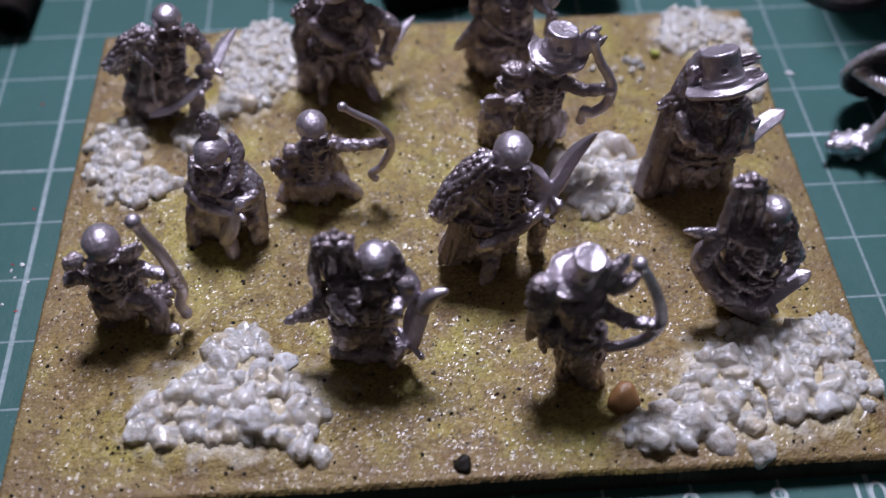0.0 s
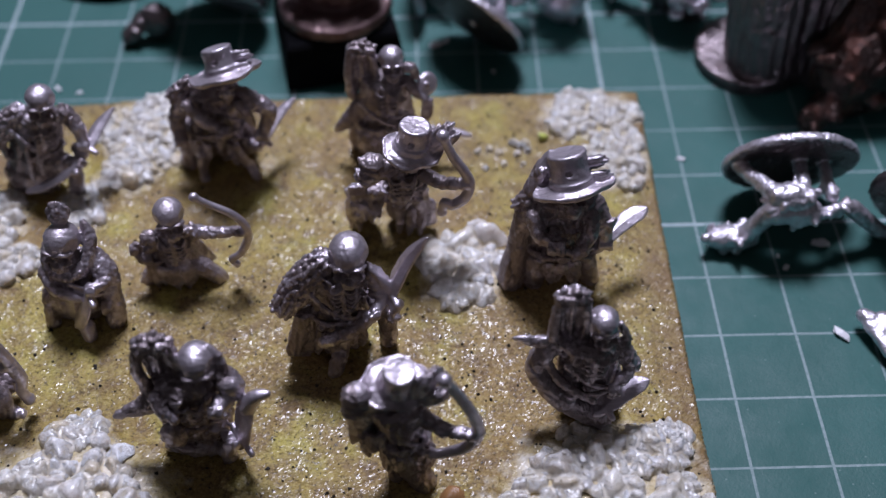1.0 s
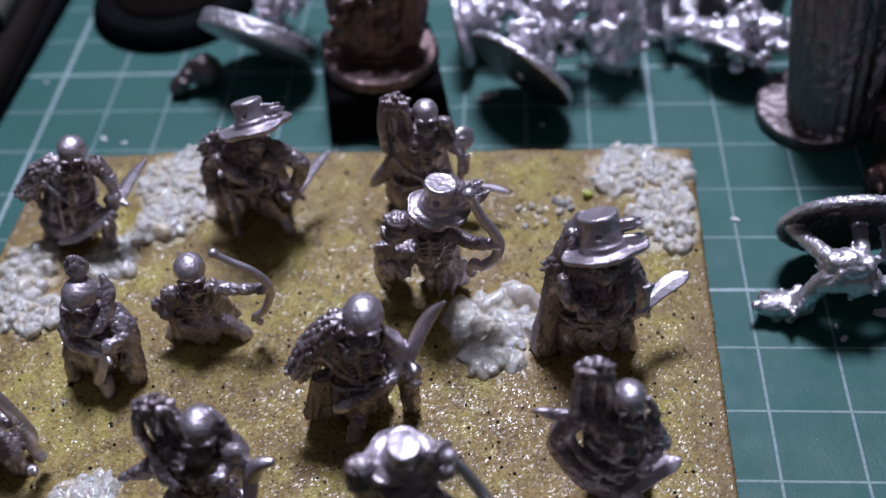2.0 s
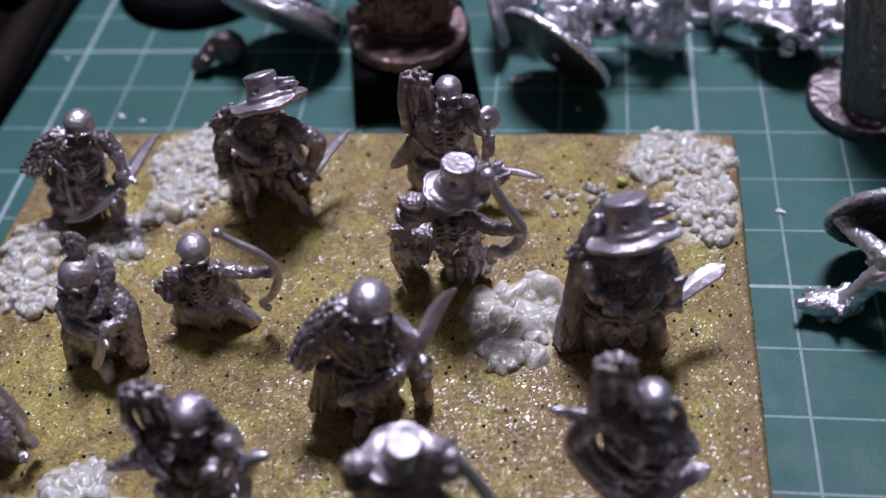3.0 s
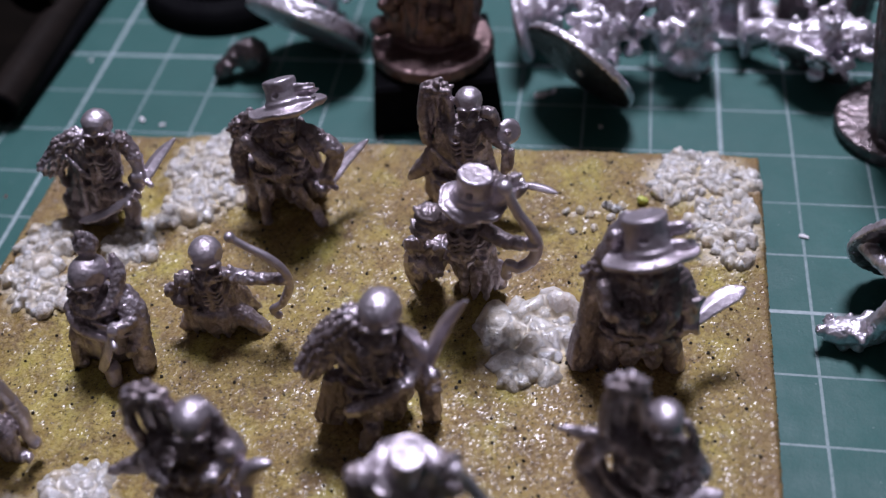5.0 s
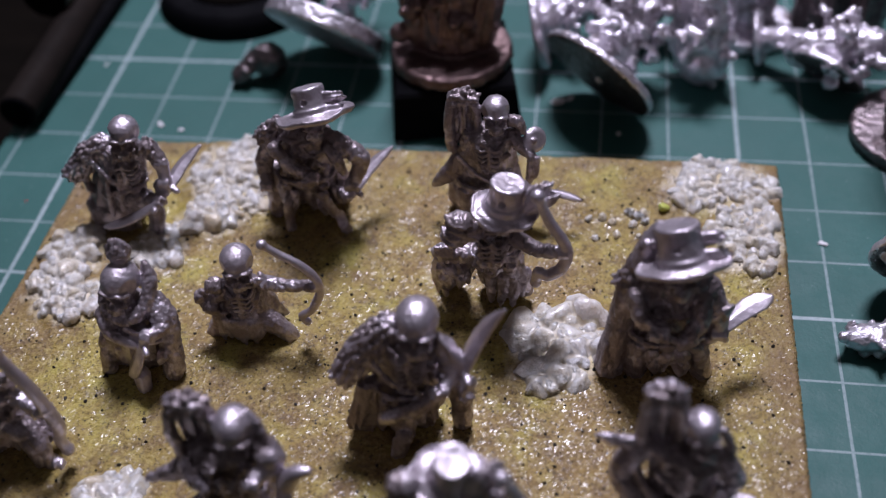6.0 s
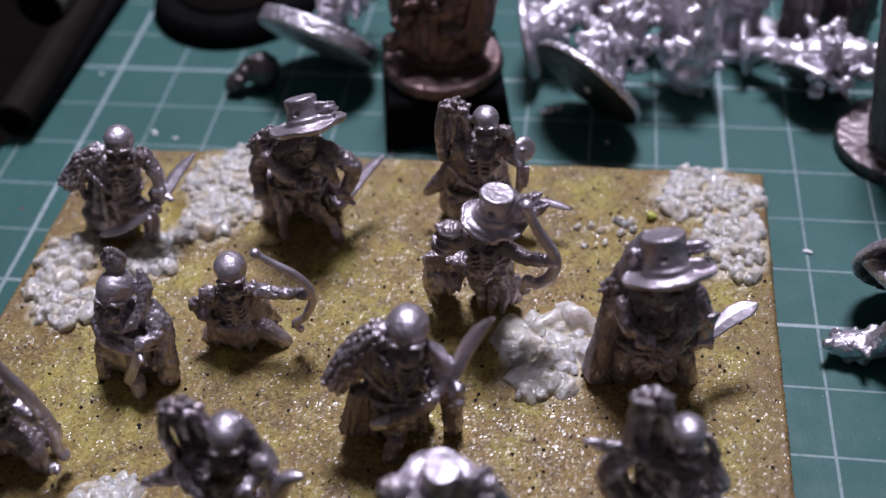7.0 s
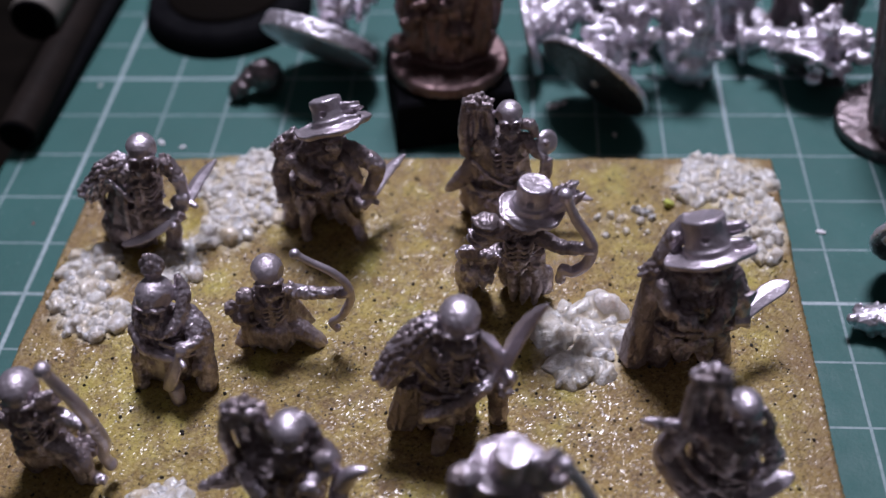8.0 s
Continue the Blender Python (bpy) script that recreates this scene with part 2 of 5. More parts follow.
def turned(profile, segments=40):
    """A body of revolution about z from (radius, height) pairs."""
    bm = bmesh.new()
    rings = []
    for r, z in profile:
        rings.append([bm.verts.new((r * math.cos(2 * math.pi * k / segments), r * math.sin(2 * math.pi * k / segments), z))
                      for k in range(segments)])
    for a, b in zip(rings, rings[1:]):
        for k in range(segments):
            bm.faces.new((a[k], a[(k + 1) % segments], b[(k + 1) % segments], b[k]))
    bm.faces.new(list(reversed(rings[0])))
    bm.faces.new(rings[-1])
    return bm


def ball_template(level):
    bm = bmesh.new()
    bmesh.ops.create_icosphere(bm, subdivisions=level, radius=1)
    v = np.array([p.co[:] for p in bm.verts])
    f = np.array([[p.index for p in q.verts] for q in bm.faces])
    bm.free()
    return v, f


BALL = ball_template(2)
ROUND = ball_template(3)


def drop_crumbs(me):
    """Takes away the loose crumbs that fusing leaves, all but the largest body."""
    n = len(me.vertices)
    edges = np.empty(len(me.edges) * 2, np.int32)
    me.edges.foreach_get("vertices", edges)
    a, b = edges.reshape(-1, 2).T
    mark = np.arange(n)
    while True:
        low = np.minimum(mark[a], mark[b])
        after = mark.copy()
        np.minimum.at(after, a, low)
        np.minimum.at(after, b, low)
        after = after[after]
        if (after == mark).all():
            break
        mark = after
    names, counts = np.unique(mark, return_counts=True)
    if len(names) == 1:
        return
    keep = names[counts > 0.04 * n]
    bm = bmesh.new()
    bm.from_mesh(me)
    bm.verts.ensure_lookup_table()
    bmesh.ops.delete(bm, geom=[bm.verts[int(i)] for i in np.nonzero(~np.isin(mark, keep))[0]], context="VERTS")
    bm.to_mesh(me)
    bm.free()


class Sculpt:
    """Gathers overlapping solids in millimetres, then fuses them into one cast-looking mesh."""

    def __init__(self, seed):
        self.v, self.f, self.n = [], [], 0
        self.rng = random.Random(seed)
        self.shift = Vector((seed * 7.31, seed * 3.17, seed * 5.03))
        self.plain, self.thin, self.flat, self.dents = [], [], [], []

    def take(self, v, f):
        self.v.append(v)
        self.f += [tuple(int(i) + self.n for i in face) for face in f]
        self.n += len(v)

    def ball(self, x, y, z, r, squash=1.0):
        v, f = ROUND if r > 1.3 else BALL
        self.take(v * (r, r * squash, r) + (x, y, z), f)

    def blob(self, x, y, z, rx, ry, rz):
        self.take(BALL[0] * (rx, ry, rz) + (x, y, z), BALL[1])

    def loft(self, rings):
        """Closes a stack of equal rings into one solid."""
        k = len(rings[0])
        v = np.concatenate([np.array(r, float) for r in rings])
        f = []
        for j in range(len(rings) - 1):
            f += [(j * k + i, j * k + (i + 1) % k, j * k + k + (i + 1) % k, j * k + k + i) for i in range(k)]
        f += [tuple(range(k - 1, -1, -1)), tuple(range((len(rings) - 1) * k, len(rings) * k))]
        self.take(v, f)

    def tube(self, points, radii, flat=1.0, sides=12):
        """A smooth round-ended rod through points, flattened towards the front where flat is under 1."""
        pts = [Vector(p) for p in points]
        if not isinstance(radii, (list, tuple)):
            radii = [radii] * len(pts)
        path = []
        for i in range(len(pts) - 1):
            a, b, c, d = pts[max(i - 1, 0)], pts[i], pts[i + 1], pts[min(i + 2, len(pts) - 1)]
            steps = max(3, int((c - b).length / 0.45))
            for k in range(steps + (i == len(pts) - 2)):
                u = k / steps
                p = 0.5 * (2 * b + (c - a) * u + (2 * a - 5 * b + 4 * c - d) * u * u + (3 * b - a - 3 * c + d) * u ** 3)
                path.append((p, radii[i] + (radii[i + 1] - radii[i]) * u))
        rings = []
        for i, (p, r) in enumerate(path):
            along = (path[min(i + 1, len(path) - 1)][0] - path[max(i - 1, 0)][0]).normalized()
            side = along.cross(Vector((0.1, 1.0, 0.05))).normalized()
            front = side.cross(along).normalized() * flat
            ends = [(0.0, 1.0)]
            if i == 0:
                ends = [(-0.95, 0.25), (-0.7, 0.7), (0.0, 1.0)]
            if i == len(path) - 1:
                ends = [(0.0, 1.0), (0.7, 0.7), (0.95, 0.25)]
            for shift, q in ends:
                rings.append([p + along * (shift * r) + (side * math.cos(w) + front * math.sin(w)) * (r * q)
                              for w in (6.28318 * k / sides for k in range(sides))])
        self.loft(rings)

    def limb(self, a, ra, b, rb):
        """A thick stump with cloth folds over it."""
        self.tube([a, tuple((p + q) / 2 for p, q in zip(a, b)), b], [ra, (ra + rb) / 2, rb], 0.85 if max(ra, rb) > 2.2 else 1.0)
        if min(ra, rb) > 2.2:
            self.folds(np.array(a), ra, np.array(b), rb)

    def folds(self, a, ra, b, rb):
        """Narrow cloth folds and straps that run down a body."""
        count = int(2.4 * (ra + rb))
        for k in range(count):
            turn = 2 * math.pi * k / count + self.rng.uniform(-0.2, 0.2)
            drift, size = self.rng.uniform(-0.6, 0.6), self.rng.uniform(0.25, 0.5)
            lo, hi = self.rng.uniform(0.0, 0.3), self.rng.uniform(0.6, 1.05)
            line = []
            for i in range(6):
                u = lo + (hi - lo) * i / 5
                r, w = (ra + (rb - ra) * u) * 1.0, turn + drift * u + 0.12 * math.sin(5 * u + k)
                line.append(tuple(a + (b - a) * u + np.array((r * math.cos(w), 0.85 * r * math.sin(w), 0.0))))
            self.tube(line, [size * 0.6, size, size * 1.1, size, size * 0.8, size * 0.5], sides=8)

    def robe(self, top, bottom, rt, rb, depth=0.78, ridges=10, amp=0.17, hem=0.8, waist=0.0):
        """A cloak or skirt whose sharp folds deepen to a ragged hem."""
        top, bottom = np.array(top, float), np.array(bottom, float)
        bottom[1] += 0.7 * depth * rb
        marks = [(6.28318 * (k + self.rng.uniform(-0.3, 0.3)) / ridges, self.rng.uniform(-0.5, 0.5),
                  self.rng.uniform(0.45, 1.0), self.rng.uniform(0.10, 0.20)) for k in range(ridges)]
        rings = []
        for j in range(25):
            u = j / 24
            c = top + (bottom - top) * u
            base = rt + (rb - rt) * u ** 0.85 - waist * math.sin(math.pi * u)
            if j == 0:
                base *= 0.6
            base *= 1 - 1.6 * max(0.0, u - 0.82)
            ring = []
            for i in range(96):
                a = 6.28318 * i / 96
                lift = 0.0
                for m, drift, h, w in marks:
                    d = abs((a - m - drift * u + math.pi) % 6.28318 - math.pi)
                    lift = max(lift, h * math.exp(-d / w))
                r = base * (1 + amp * (0.45 + 0.55 * u) * (1.7 * lift - 0.6))
                down = hem * max(0.0, u - 0.75) * 4 * (lift - 0.5 + 0.5 * math.sin(4 * a + self.shift.x))
                ring.append((c[0] + r * math.cos(a), c[1] + depth * r * math.sin(a), c[2] - down))
            rings.append(ring)
        self.loft(rings)

    def clutter(self, x, y, z, w, h, count=26):
        """The crowded front of a small casting: straps, bones and cloth scraps with undercut gaps between them."""
        for k in range(count):
            a, q = self.rng.uniform(-1.1, 1.1), self.rng.uniform(-0.5, 0.5)
            c = Vector((x + w * math.sin(a), y - 0.8 * w * math.cos(a) + 0.6 * w, z + q * h))
            if k % 3 == 2:
                self.dents.append((c - Vector((0, 0.3, 0)), self.rng.uniform(0.40, 0.65), Vector((-0.3 * math.sin(a), 1, 0.25)), self.rng.uniform(0.35, 0.7)))
                continue
            run, lean = self.rng.uniform(0.5, 1.3), self.rng.uniform(-1.4, 1.4)
            way = Vector((math.cos(a) * math.cos(lean), 0.8 * math.sin(a) * math.cos(lean), math.sin(lean))) * run
            r = self.rng.uniform(0.20, 0.40)
            self.tube([c - way, c + Vector((0, -0.25, 0)), c + way], [r * 0.7, r, r * 0.6], sides=8)

    def rags(self, x, y, z, w, drop, count=9):
        """Torn strips of cloth that hang round a hem."""
        for k in range(count):
            a = -2.9 + 2.7 * (k + self.rng.uniform(-0.3, 0.3)) / (count - 1)
            px, py = x + w * math.cos(a), y + 0.75 * w * math.sin(a)
            fall = drop * self.rng.uniform(0.5, 1.1)
            sway = self.rng.uniform(-0.5, 0.5)
            self.tube([(px, py, z + 1.0), (px * 1.0 + 0.3 * sway, py - 0.25, z - 0.4 * fall), (px + sway, py - 0.1, z - fall)], [0.75, 0.7, 0.25], 0.55, 8)

    def skull(self, x, y, z, r, yaw=0.0, up=10.0, jaw=True):
        """A bare skull that faces the front: dome, brow, eye sockets, cheeks and jaw."""
        turn = Matrix.Rotation(radians(yaw), 3, "Z") @ Matrix.Rotation(radians(-up - 2), 3, "X")
        r *= 0.92
        here = Vector((x, y, z))

        def at(*p):
            return tuple(turn @ Vector(p) * r + here)

        def lump(p, size):
            v = BALL[0] * np.array(size) * r
            self.take(v @ np.array(turn).T + at(*p), BALL[1])

        self.take(ROUND[0] * np.array((0.97, 1.10, 0.96)) * r @ np.array(turn).T + at(0, 0.08, 0.03), ROUND[1])
        lump((0, -0.40, -0.62), (0.78, 0.64, 0.74))
        self.tube([at(-0.88, -0.48, -0.42), at(-0.42, -0.95, -0.33), at(0, -0.94, -0.43), at(0.42, -0.95, -0.33), at(0.88, -0.48, -0.42)],
                  [0.13 * r, 0.17 * r, 0.12 * r, 0.17 * r, 0.13 * r], sides=8)
        for side in (-1, 1):
            lump((side * 0.58, -0.74, -0.94), (0.22, 0.24, 0.15))
            p = turn @ Vector((side * 0.37, -1.00, -0.64)) * r + here
            self.dents.append((p, 0.36 * r, turn @ Vector((-0.2 * side, 1, 0)), 0.42 * r))
            self.dents.append((turn @ Vector((side * 0.98, -0.45, -0.12)) * r + here, 0.55 * r, turn @ Vector((-side, 0.3, 0)), 0.16 * r))
        self.dents.append((turn @ Vector((0, -1.02, -0.98)) * r + here, 0.19 * r, turn @ Vector((0, 1, 0)), 0.2 * r))
        if jaw:
            lump((0, -0.58, -1.42), (0.50, 0.44, 0.28))
            for k in range(5):
                lump(((k - 2) * 0.16, -0.96 + 0.05 * abs(k - 2), -1.22), (0.08, 0.10, 0.16))
        self.tube([at(0, 0.2, -0.7), at(0, 0.3, -1.7)], 0.5 * r)
        self.plain.append((*(turn @ Vector((0, 0.08, 0.15)) * r + here), r * 0.98))

    def grip(self, x, y, z, r, yaw=0.0):
        """A clenched fist: a knuckled block with four finger ridges."""
        self.blob(x, y, z, r, r * 0.8, r * 0.85)
        w = math.radians(yaw)
        for k in range(4):
            o = (k - 1.5) * 0.5 * r
            cx, cz = x + o * math.cos(w), z + o * math.sin(w)
            self.tube([(cx, y - 0.5 * r, cz + 0.75 * r), (cx, y - 1.05 * r, cz + 0.1 * r), (cx, y - 0.7 * r, cz - 0.7 * r)], 0.25 * r, sides=8)

    def arm(self, shoulder, elbow, wrist, r, fist=True):
        r *= 0.82
        self.tube([shoulder, elbow, wrist], [r * 1.2, r, r * 0.8])
        self.ball(*elbow, r * 1.12)
        for k in range(3):
            p = Vector(shoulder).lerp(Vector(elbow), 0.15 + 0.3 * k)
            self.tube([(p.x - r, p.y - 0.35 * r, p.z - 0.3), (p.x, p.y - 1.05 * r, p.z), (p.x + r, p.y - 0.3 * r, p.z + 0.3)], 0.22, sides=8)
        if fist:
            self.grip(*wrist, r * 0.85)

    def pelt(self, points, radii):
        """A shaggy roll: rows of pointed locks laid over a core like scales."""
        self.tube(points, [0.78 * r for r in radii])
        pts = [Vector(p) for p in points]
        row = 0
        for i in range(len(pts) - 1):
            a, b = pts[i], pts[i + 1]
            along = (b - a).normalized()
            side = along.cross(Vector((0.1, 1.0, 0.1))).normalized()
            front = side.cross(along)
            steps = max(2, int((b - a).length / 0.66))
            for k in range(steps + (i == len(pts) - 2)):
                u = k / steps
                r = radii[i] + (radii[i + 1] - radii[i]) * u
                count = max(5, int(6.28 * r / 0.82))
                row += 1
                for j in range(count):
                    w = 6.28318 * (j + 0.5 * (row % 2) + self.rng.uniform(-0.12, 0.12)) / count
                    out = side * math.cos(w) + front * math.sin(w)
                    p = a.lerp(b, u) + out * r * 0.93 + along * self.rng.uniform(-0.08, 0.08)
                    self.take(BALL[0] * 0.38 + np.array(p), BALL[1])
                    self.take(BALL[0] * 0.25 + np.array(p + along * 0.26 + out * 0.20), BALL[1])
        self.ball(*points[-1], radii[-1] * 0.9)

    def fur(self, x, y, z, r, count):
        """A tuft of locks: many little lumps over a core."""
        self.take(BALL[0] * (r, r * 0.85, r) * 0.92 + (x, y, z), BALL[1])
        for k in range(int(count * 1.6)):
            d = Vector((self.rng.gauss(0, 1), self.rng.gauss(0, 1), self.rng.gauss(0, 1))).normalized()
            s = self.rng.uniform(0.17, 0.27) * min(r, 1.4)
            c = Vector((x, y, z)) + Vector((d.x, d.y * 0.85, d.z)) * r * 1.02
            self.tube([c, c + Vector((d.x * 0.5, d.y * 0.5, d.z * 0.5 - 0.9)) * s * 1.4], [s, s * 0.55], sides=6)

    def feather(self, root, tip, width, barbs=7):
        """A plume: thin barbs that fan from a root to a ragged tip."""
        root, tip = Vector(root), Vector(tip)
        along = (tip - root).normalized()
        side = along.cross(Vector((0, 0.7, 0.7))).normalized()
        rise = side.cross(along).normalized()
        length = (tip - root).length
        for k in range(barbs):
            q = (k - (barbs - 1) / 2) / ((barbs - 1) / 2)
            end = root + along * length * (1 - 0.22 * q * q + self.rng.uniform(-0.06, 0.06)) + side * (q * width)
            mid = root + along * length * 0.55 + side * (q * width * 0.85) - rise * (0.35 * (1 - q * q))
            for lift in (0.0, 0.55):
                up = rise * lift - along * lift * 0.8
                self.tube([root + side * (q * width * 0.3) + up, mid + up, end + up], [0.34, 0.40, 0.18], sides=8)
        self.tube([root, root + along * length * 0.9], [0.5, 0.3], 0.6)

    def plates(self, x, y, z, w, lean=0.0, count=3):
        """Overlapping shoulder plates, each with a turned edge."""
        for k in range(count):
            q = w * (1 - 0.10 * k)
            cz, cx = z + 0.8 - 0.95 * k, x - 0.25 * k
            self.blob(cx, y, cz, q, q * 0.85, 0.62)
            self.tube([(cx - q, y + 0.2, cz - 0.25 + lean), (cx - 0.6 * q, y - 0.75 * q, cz - 0.3 + lean * 0.6), (cx + 0.5 * q, y - 0.8 * q, cz - 0.3 - lean * 0.5),
                       (cx + q, y, cz - 0.25 - lean)], 0.26, sides=8)

    def raised_hood(self, x, y, low, high, w):
        """A tall pelt held up beside the head: two edges, a sunken middle and a shaggy crest."""
        mid = (low + high) / 2
        self.tube([(x - w, y, low), (x - w * 1.15, y - 0.3, mid), (x - w * 0.75, y + 0.2, high - 0.9)], [0.75, 0.62, 0.7])
        self.tube([(x + w * 0.9, y - 0.3, low + 0.6), (x + w, y - 0.5, mid), (x + w * 0.7, y, high - 0.9)], [0.5, 0.55, 0.65])
        self.blob(x, y + 1.0, mid, w * 1.05, 0.9, (high - low) * 0.52)
        for k in range(3):
            o = (k - 1) * 0.55 * w
            self.tube([(x + o, y + 0.15, low + 1.0), (x + o * 1.1, y + 0.05, high - 1.6)], 0.24, sides=8)
        self.pelt([(x - w * 0.85, y, high - 1.3), (x - 0.1, y + 0.3, high - 0.55), (x + w * 0.75, y + 0.1, high - 1.2)], [0.75, 0.95, 0.75])
        self.tube([(x + w * 0.75, y - 0.7, low + 1.8), (x + w * 0.35, y - 1.1, low + 0.3)], [0.3, 0.42])

    def ribs(self, x, y, z, w, count=4):
        """A bare rib cage over the chest."""
        for k in range(count):
            cz, q = z - 0.78 * k, w * (1 - 0.06 * k)
            for side in (-1, 1):
                self.tube([(x + side * 0.15, y - 0.15, cz + 0.1), (x + side * q * 0.6, y - 0.25, cz - 0.15), (x + side * q, y + 0.7, cz + 0.35)], 0.22, sides=8)
        self.tube([(x, y - 0.1, z + 0.4), (x, y - 0.1, z - 0.78 * count)], 0.3, sides=8)

    def harness(self, x, y, z, r, depth=0.78, lean=0.35):
        """A belt with a buckle, a strap across and two pouches."""
        ring = []
        for k in range(13):
            w = 6.28318 * k / 12
            ring.append((x + r * math.cos(w), y + depth * r * math.sin(w), z + lean * math.cos(w)))
        self.tube(ring, 0.36, 0.8, 8)
        self.tube([(x - 0.9 * r, y - 0.45 * r, z + 4.4), (x - 0.1 * r, y - depth * r * 0.98, z + 2.0), (x + 0.75 * r, y - 0.62 * depth * r, z)], 0.34, 0.7, 8)
        f = y - depth * r
        for dx, dz in ((-0.55, 0), (0.55, 0), (0, 0.5), (0, -0.5)):
            self.blob(x + dx, f - 0.15, z + dz, 0.22 if dx else 0.6, 0.25, 0.6 if dx else 0.2)
        for sx, q in ((-0.62, 0.85), (0.66, 0.7)):
            self.blob(x + sx * r, y - depth * r * 0.72, z - 1.0, q, 0.6, q * 1.05)
            self.tube([(x + sx * r - q * 0.8, y - depth * r * 0.85, z - 0.6), (x + sx * r, y - depth * r * 0.72 - 0.65, z - 0.8),
                       (x + sx * r + q * 0.8, y - depth * r * 0.85, z - 0.6)], 0.17, sides=8)

    def bow(self, r, *points, y=-2.0):
        """A bent bow through (x, z) points, with hooked tips and a bound middle."""
        line = [(x, y, z) for x, z in points]
        r *= 0.92
        radii = [r * (0.92 + 0.25 * math.sin(math.pi * k / (len(line) - 1))) for k in range(len(line))]
        self.tube(line, radii)
        self.ball(*line[0], r * 1.45)
        self.ball(*line[-1], r * 1.2)
        self.thin.extend((p, q, r * 1.5) for p, q in zip(line, line[1:]))
        k = len(line) // 2
        a, b = Vector(line[k]), Vector(line[k + 1])
        for j in range(4):
            p = a.lerp(b, j * 0.22)
            self.take(BALL[0] * (r * 1.38, r * 1.38, r * 0.5) + np.array(p), BALL[1])

    def hexa(self, corners):
        self.take(np.array(corners, float), [(0, 1, 2, 3), (7, 6, 5, 4), (0, 4, 5, 1), (1, 5, 6, 2), (2, 6, 7, 3), (3, 7, 4, 0)])

    def blade(self, a, b, wa, wb, thick=0.55):
        """A flat tapering blade whose broad side leans back."""
        a, b = Vector(a), Vector(b)
        along = (b - a).normalized()
        side = along.cross(Vector((0, 0.17, -0.98))).normalized()
        up = side.cross(along).normalized() * thick
        wa, wb = max(wa * 1.6, 1.3) / 2, max(wb * 1.6, 1.1) / 2
        bend = side * ((b - a).length * 0.07)
        cuts = []
        for u, shape in ((0.0, 0.62), (0.18, 0.95), (0.4, 1.05), (0.62, 1.08), (0.8, 0.95), (0.92, 0.62), (1.0, 0.22)):
            cuts.append((a.lerp(b, u) + bend * math.sin(math.pi * u), (wa + (wb - wa) * u) * shape, 1.0 - 0.45 * u))
        for (p, s, k), (q, t, m) in zip(cuts, cuts[1:]):
            # a raised spine between two bevelled edges
            for sign in (-1, 1):
                lo, hi = (p, q) if sign > 0 else (q, p)
                w0, w1 = (s, t) if sign > 0 else (t, s)
                k0, k1 = (k, m) if sign > 0 else (m, k)
                e = side * sign
                self.hexa([lo - up * k0, lo + e * w0 - up * 0.25 * k0, lo + e * w0 + up * 0.25 * k0, lo + up * k0,
                           hi - up * k1, hi + e * w1 - up * 0.25 * k1, hi + e * w1 + up * 0.25 * k1, hi + up * k1])
        # guard, grip and the wrist behind it
        self.tube([a - side * wa * 1.2, a, a + side * wa * 1.2], 0.42, sides=8)
        self.tube([a, a - along * 1.3, (a.x * 0.62, a.y * 0.55, a.z - 0.6)], [0.5, 0.62, 0.8])
        self.thin.append((tuple(a.lerp(b, 0.12)), tuple(b), max(wa, wb) * 1.6))

    def disc(self, x, y, z, r, thick, normal):
        """A round base with softened rim; normal is its axis."""
        turn = Vector(normal).normalized().to_track_quat("Z", "Y").to_matrix()
        v, f, k = [], [], 44
        for rr, h in ((r - 0.35, -thick / 2), (r, -thick / 2 + 0.3), (r - 0.25, thick / 2 - 0.2), (r - 0.6, thick / 2)):
            v += [tuple(turn @ Vector((rr * math.cos(6.28318 * i / k), rr * math.sin(6.28318 * i / k), h)) + Vector((x, y, z)))
                  for i in range(k)]
        for ring in range(3):
            f += [(ring * k + i, ring * k + (i + 1) % k, ring * k + k + (i + 1) % k, ring * k + k + i) for i in range(k)]
        f += [tuple(range(k - 1, -1, -1)), tuple(range(3 * k, 4 * k))]
        self.take(np.array(v), f)
        self.flat.append((np.array((x, y, z)), np.array(Vector(normal).normalized()), r * 1.1, thick * 0.75, 0.04))

    def hat(self, x, y, z, rtop, height, rbrim, tilt=0.0, roll=0.0, droop=0.9, side=0.5):
        """A brimmed hat with a dished crown centred at (x, y, z), over a skull; its top tips away by tilt degrees."""
        turn = Matrix.Rotation(radians(-tilt), 3, "X") @ Matrix.Rotation(radians(roll), 3, "Y")
        top = Vector((x, y, z))
        low = rtop * 1.10
        # radius, height, share of the brim's wave
        rings = [(rtop * 0.10, -0.10, 0), (rtop * 0.50, -0.09, 0), (rtop * 0.78, -0.04, 0), (rtop * 0.90, 0.0, 0), (rtop * 1.0, -0.10, 0), (rtop * 1.03, -0.40, 0),
                 (rtop * 0.98, -height * 0.45, 0), (low * 0.98, -height + 0.75, 0), (low * 1.07, -height + 0.68, 0), (low * 1.08, -height + 0.12, 0),
                 (low * 1.03, -height, 0), ((low + rbrim) * 0.5, -height - 0.12, 0.45), (rbrim * 0.9, -height - 0.1, 0.9), (rbrim * 0.99, -height + 0.10, 1),
                 (rbrim, -height - 0.30, 1), (rbrim * 0.88, -height - 0.75, 0.9), (low * 1.05, -height - 0.9, 0.2), (low * 0.5, -height - 0.9, 0.0)]
        stack = []
        for r, h, wave in rings:
            ring = []
            for i in range(56):
                a = 6.28318 * i / 56
                q = r * (1 + wave * (0.05 * math.sin(3 * a + self.shift.x) + 0.03 * math.sin(7 * a + self.shift.y)))
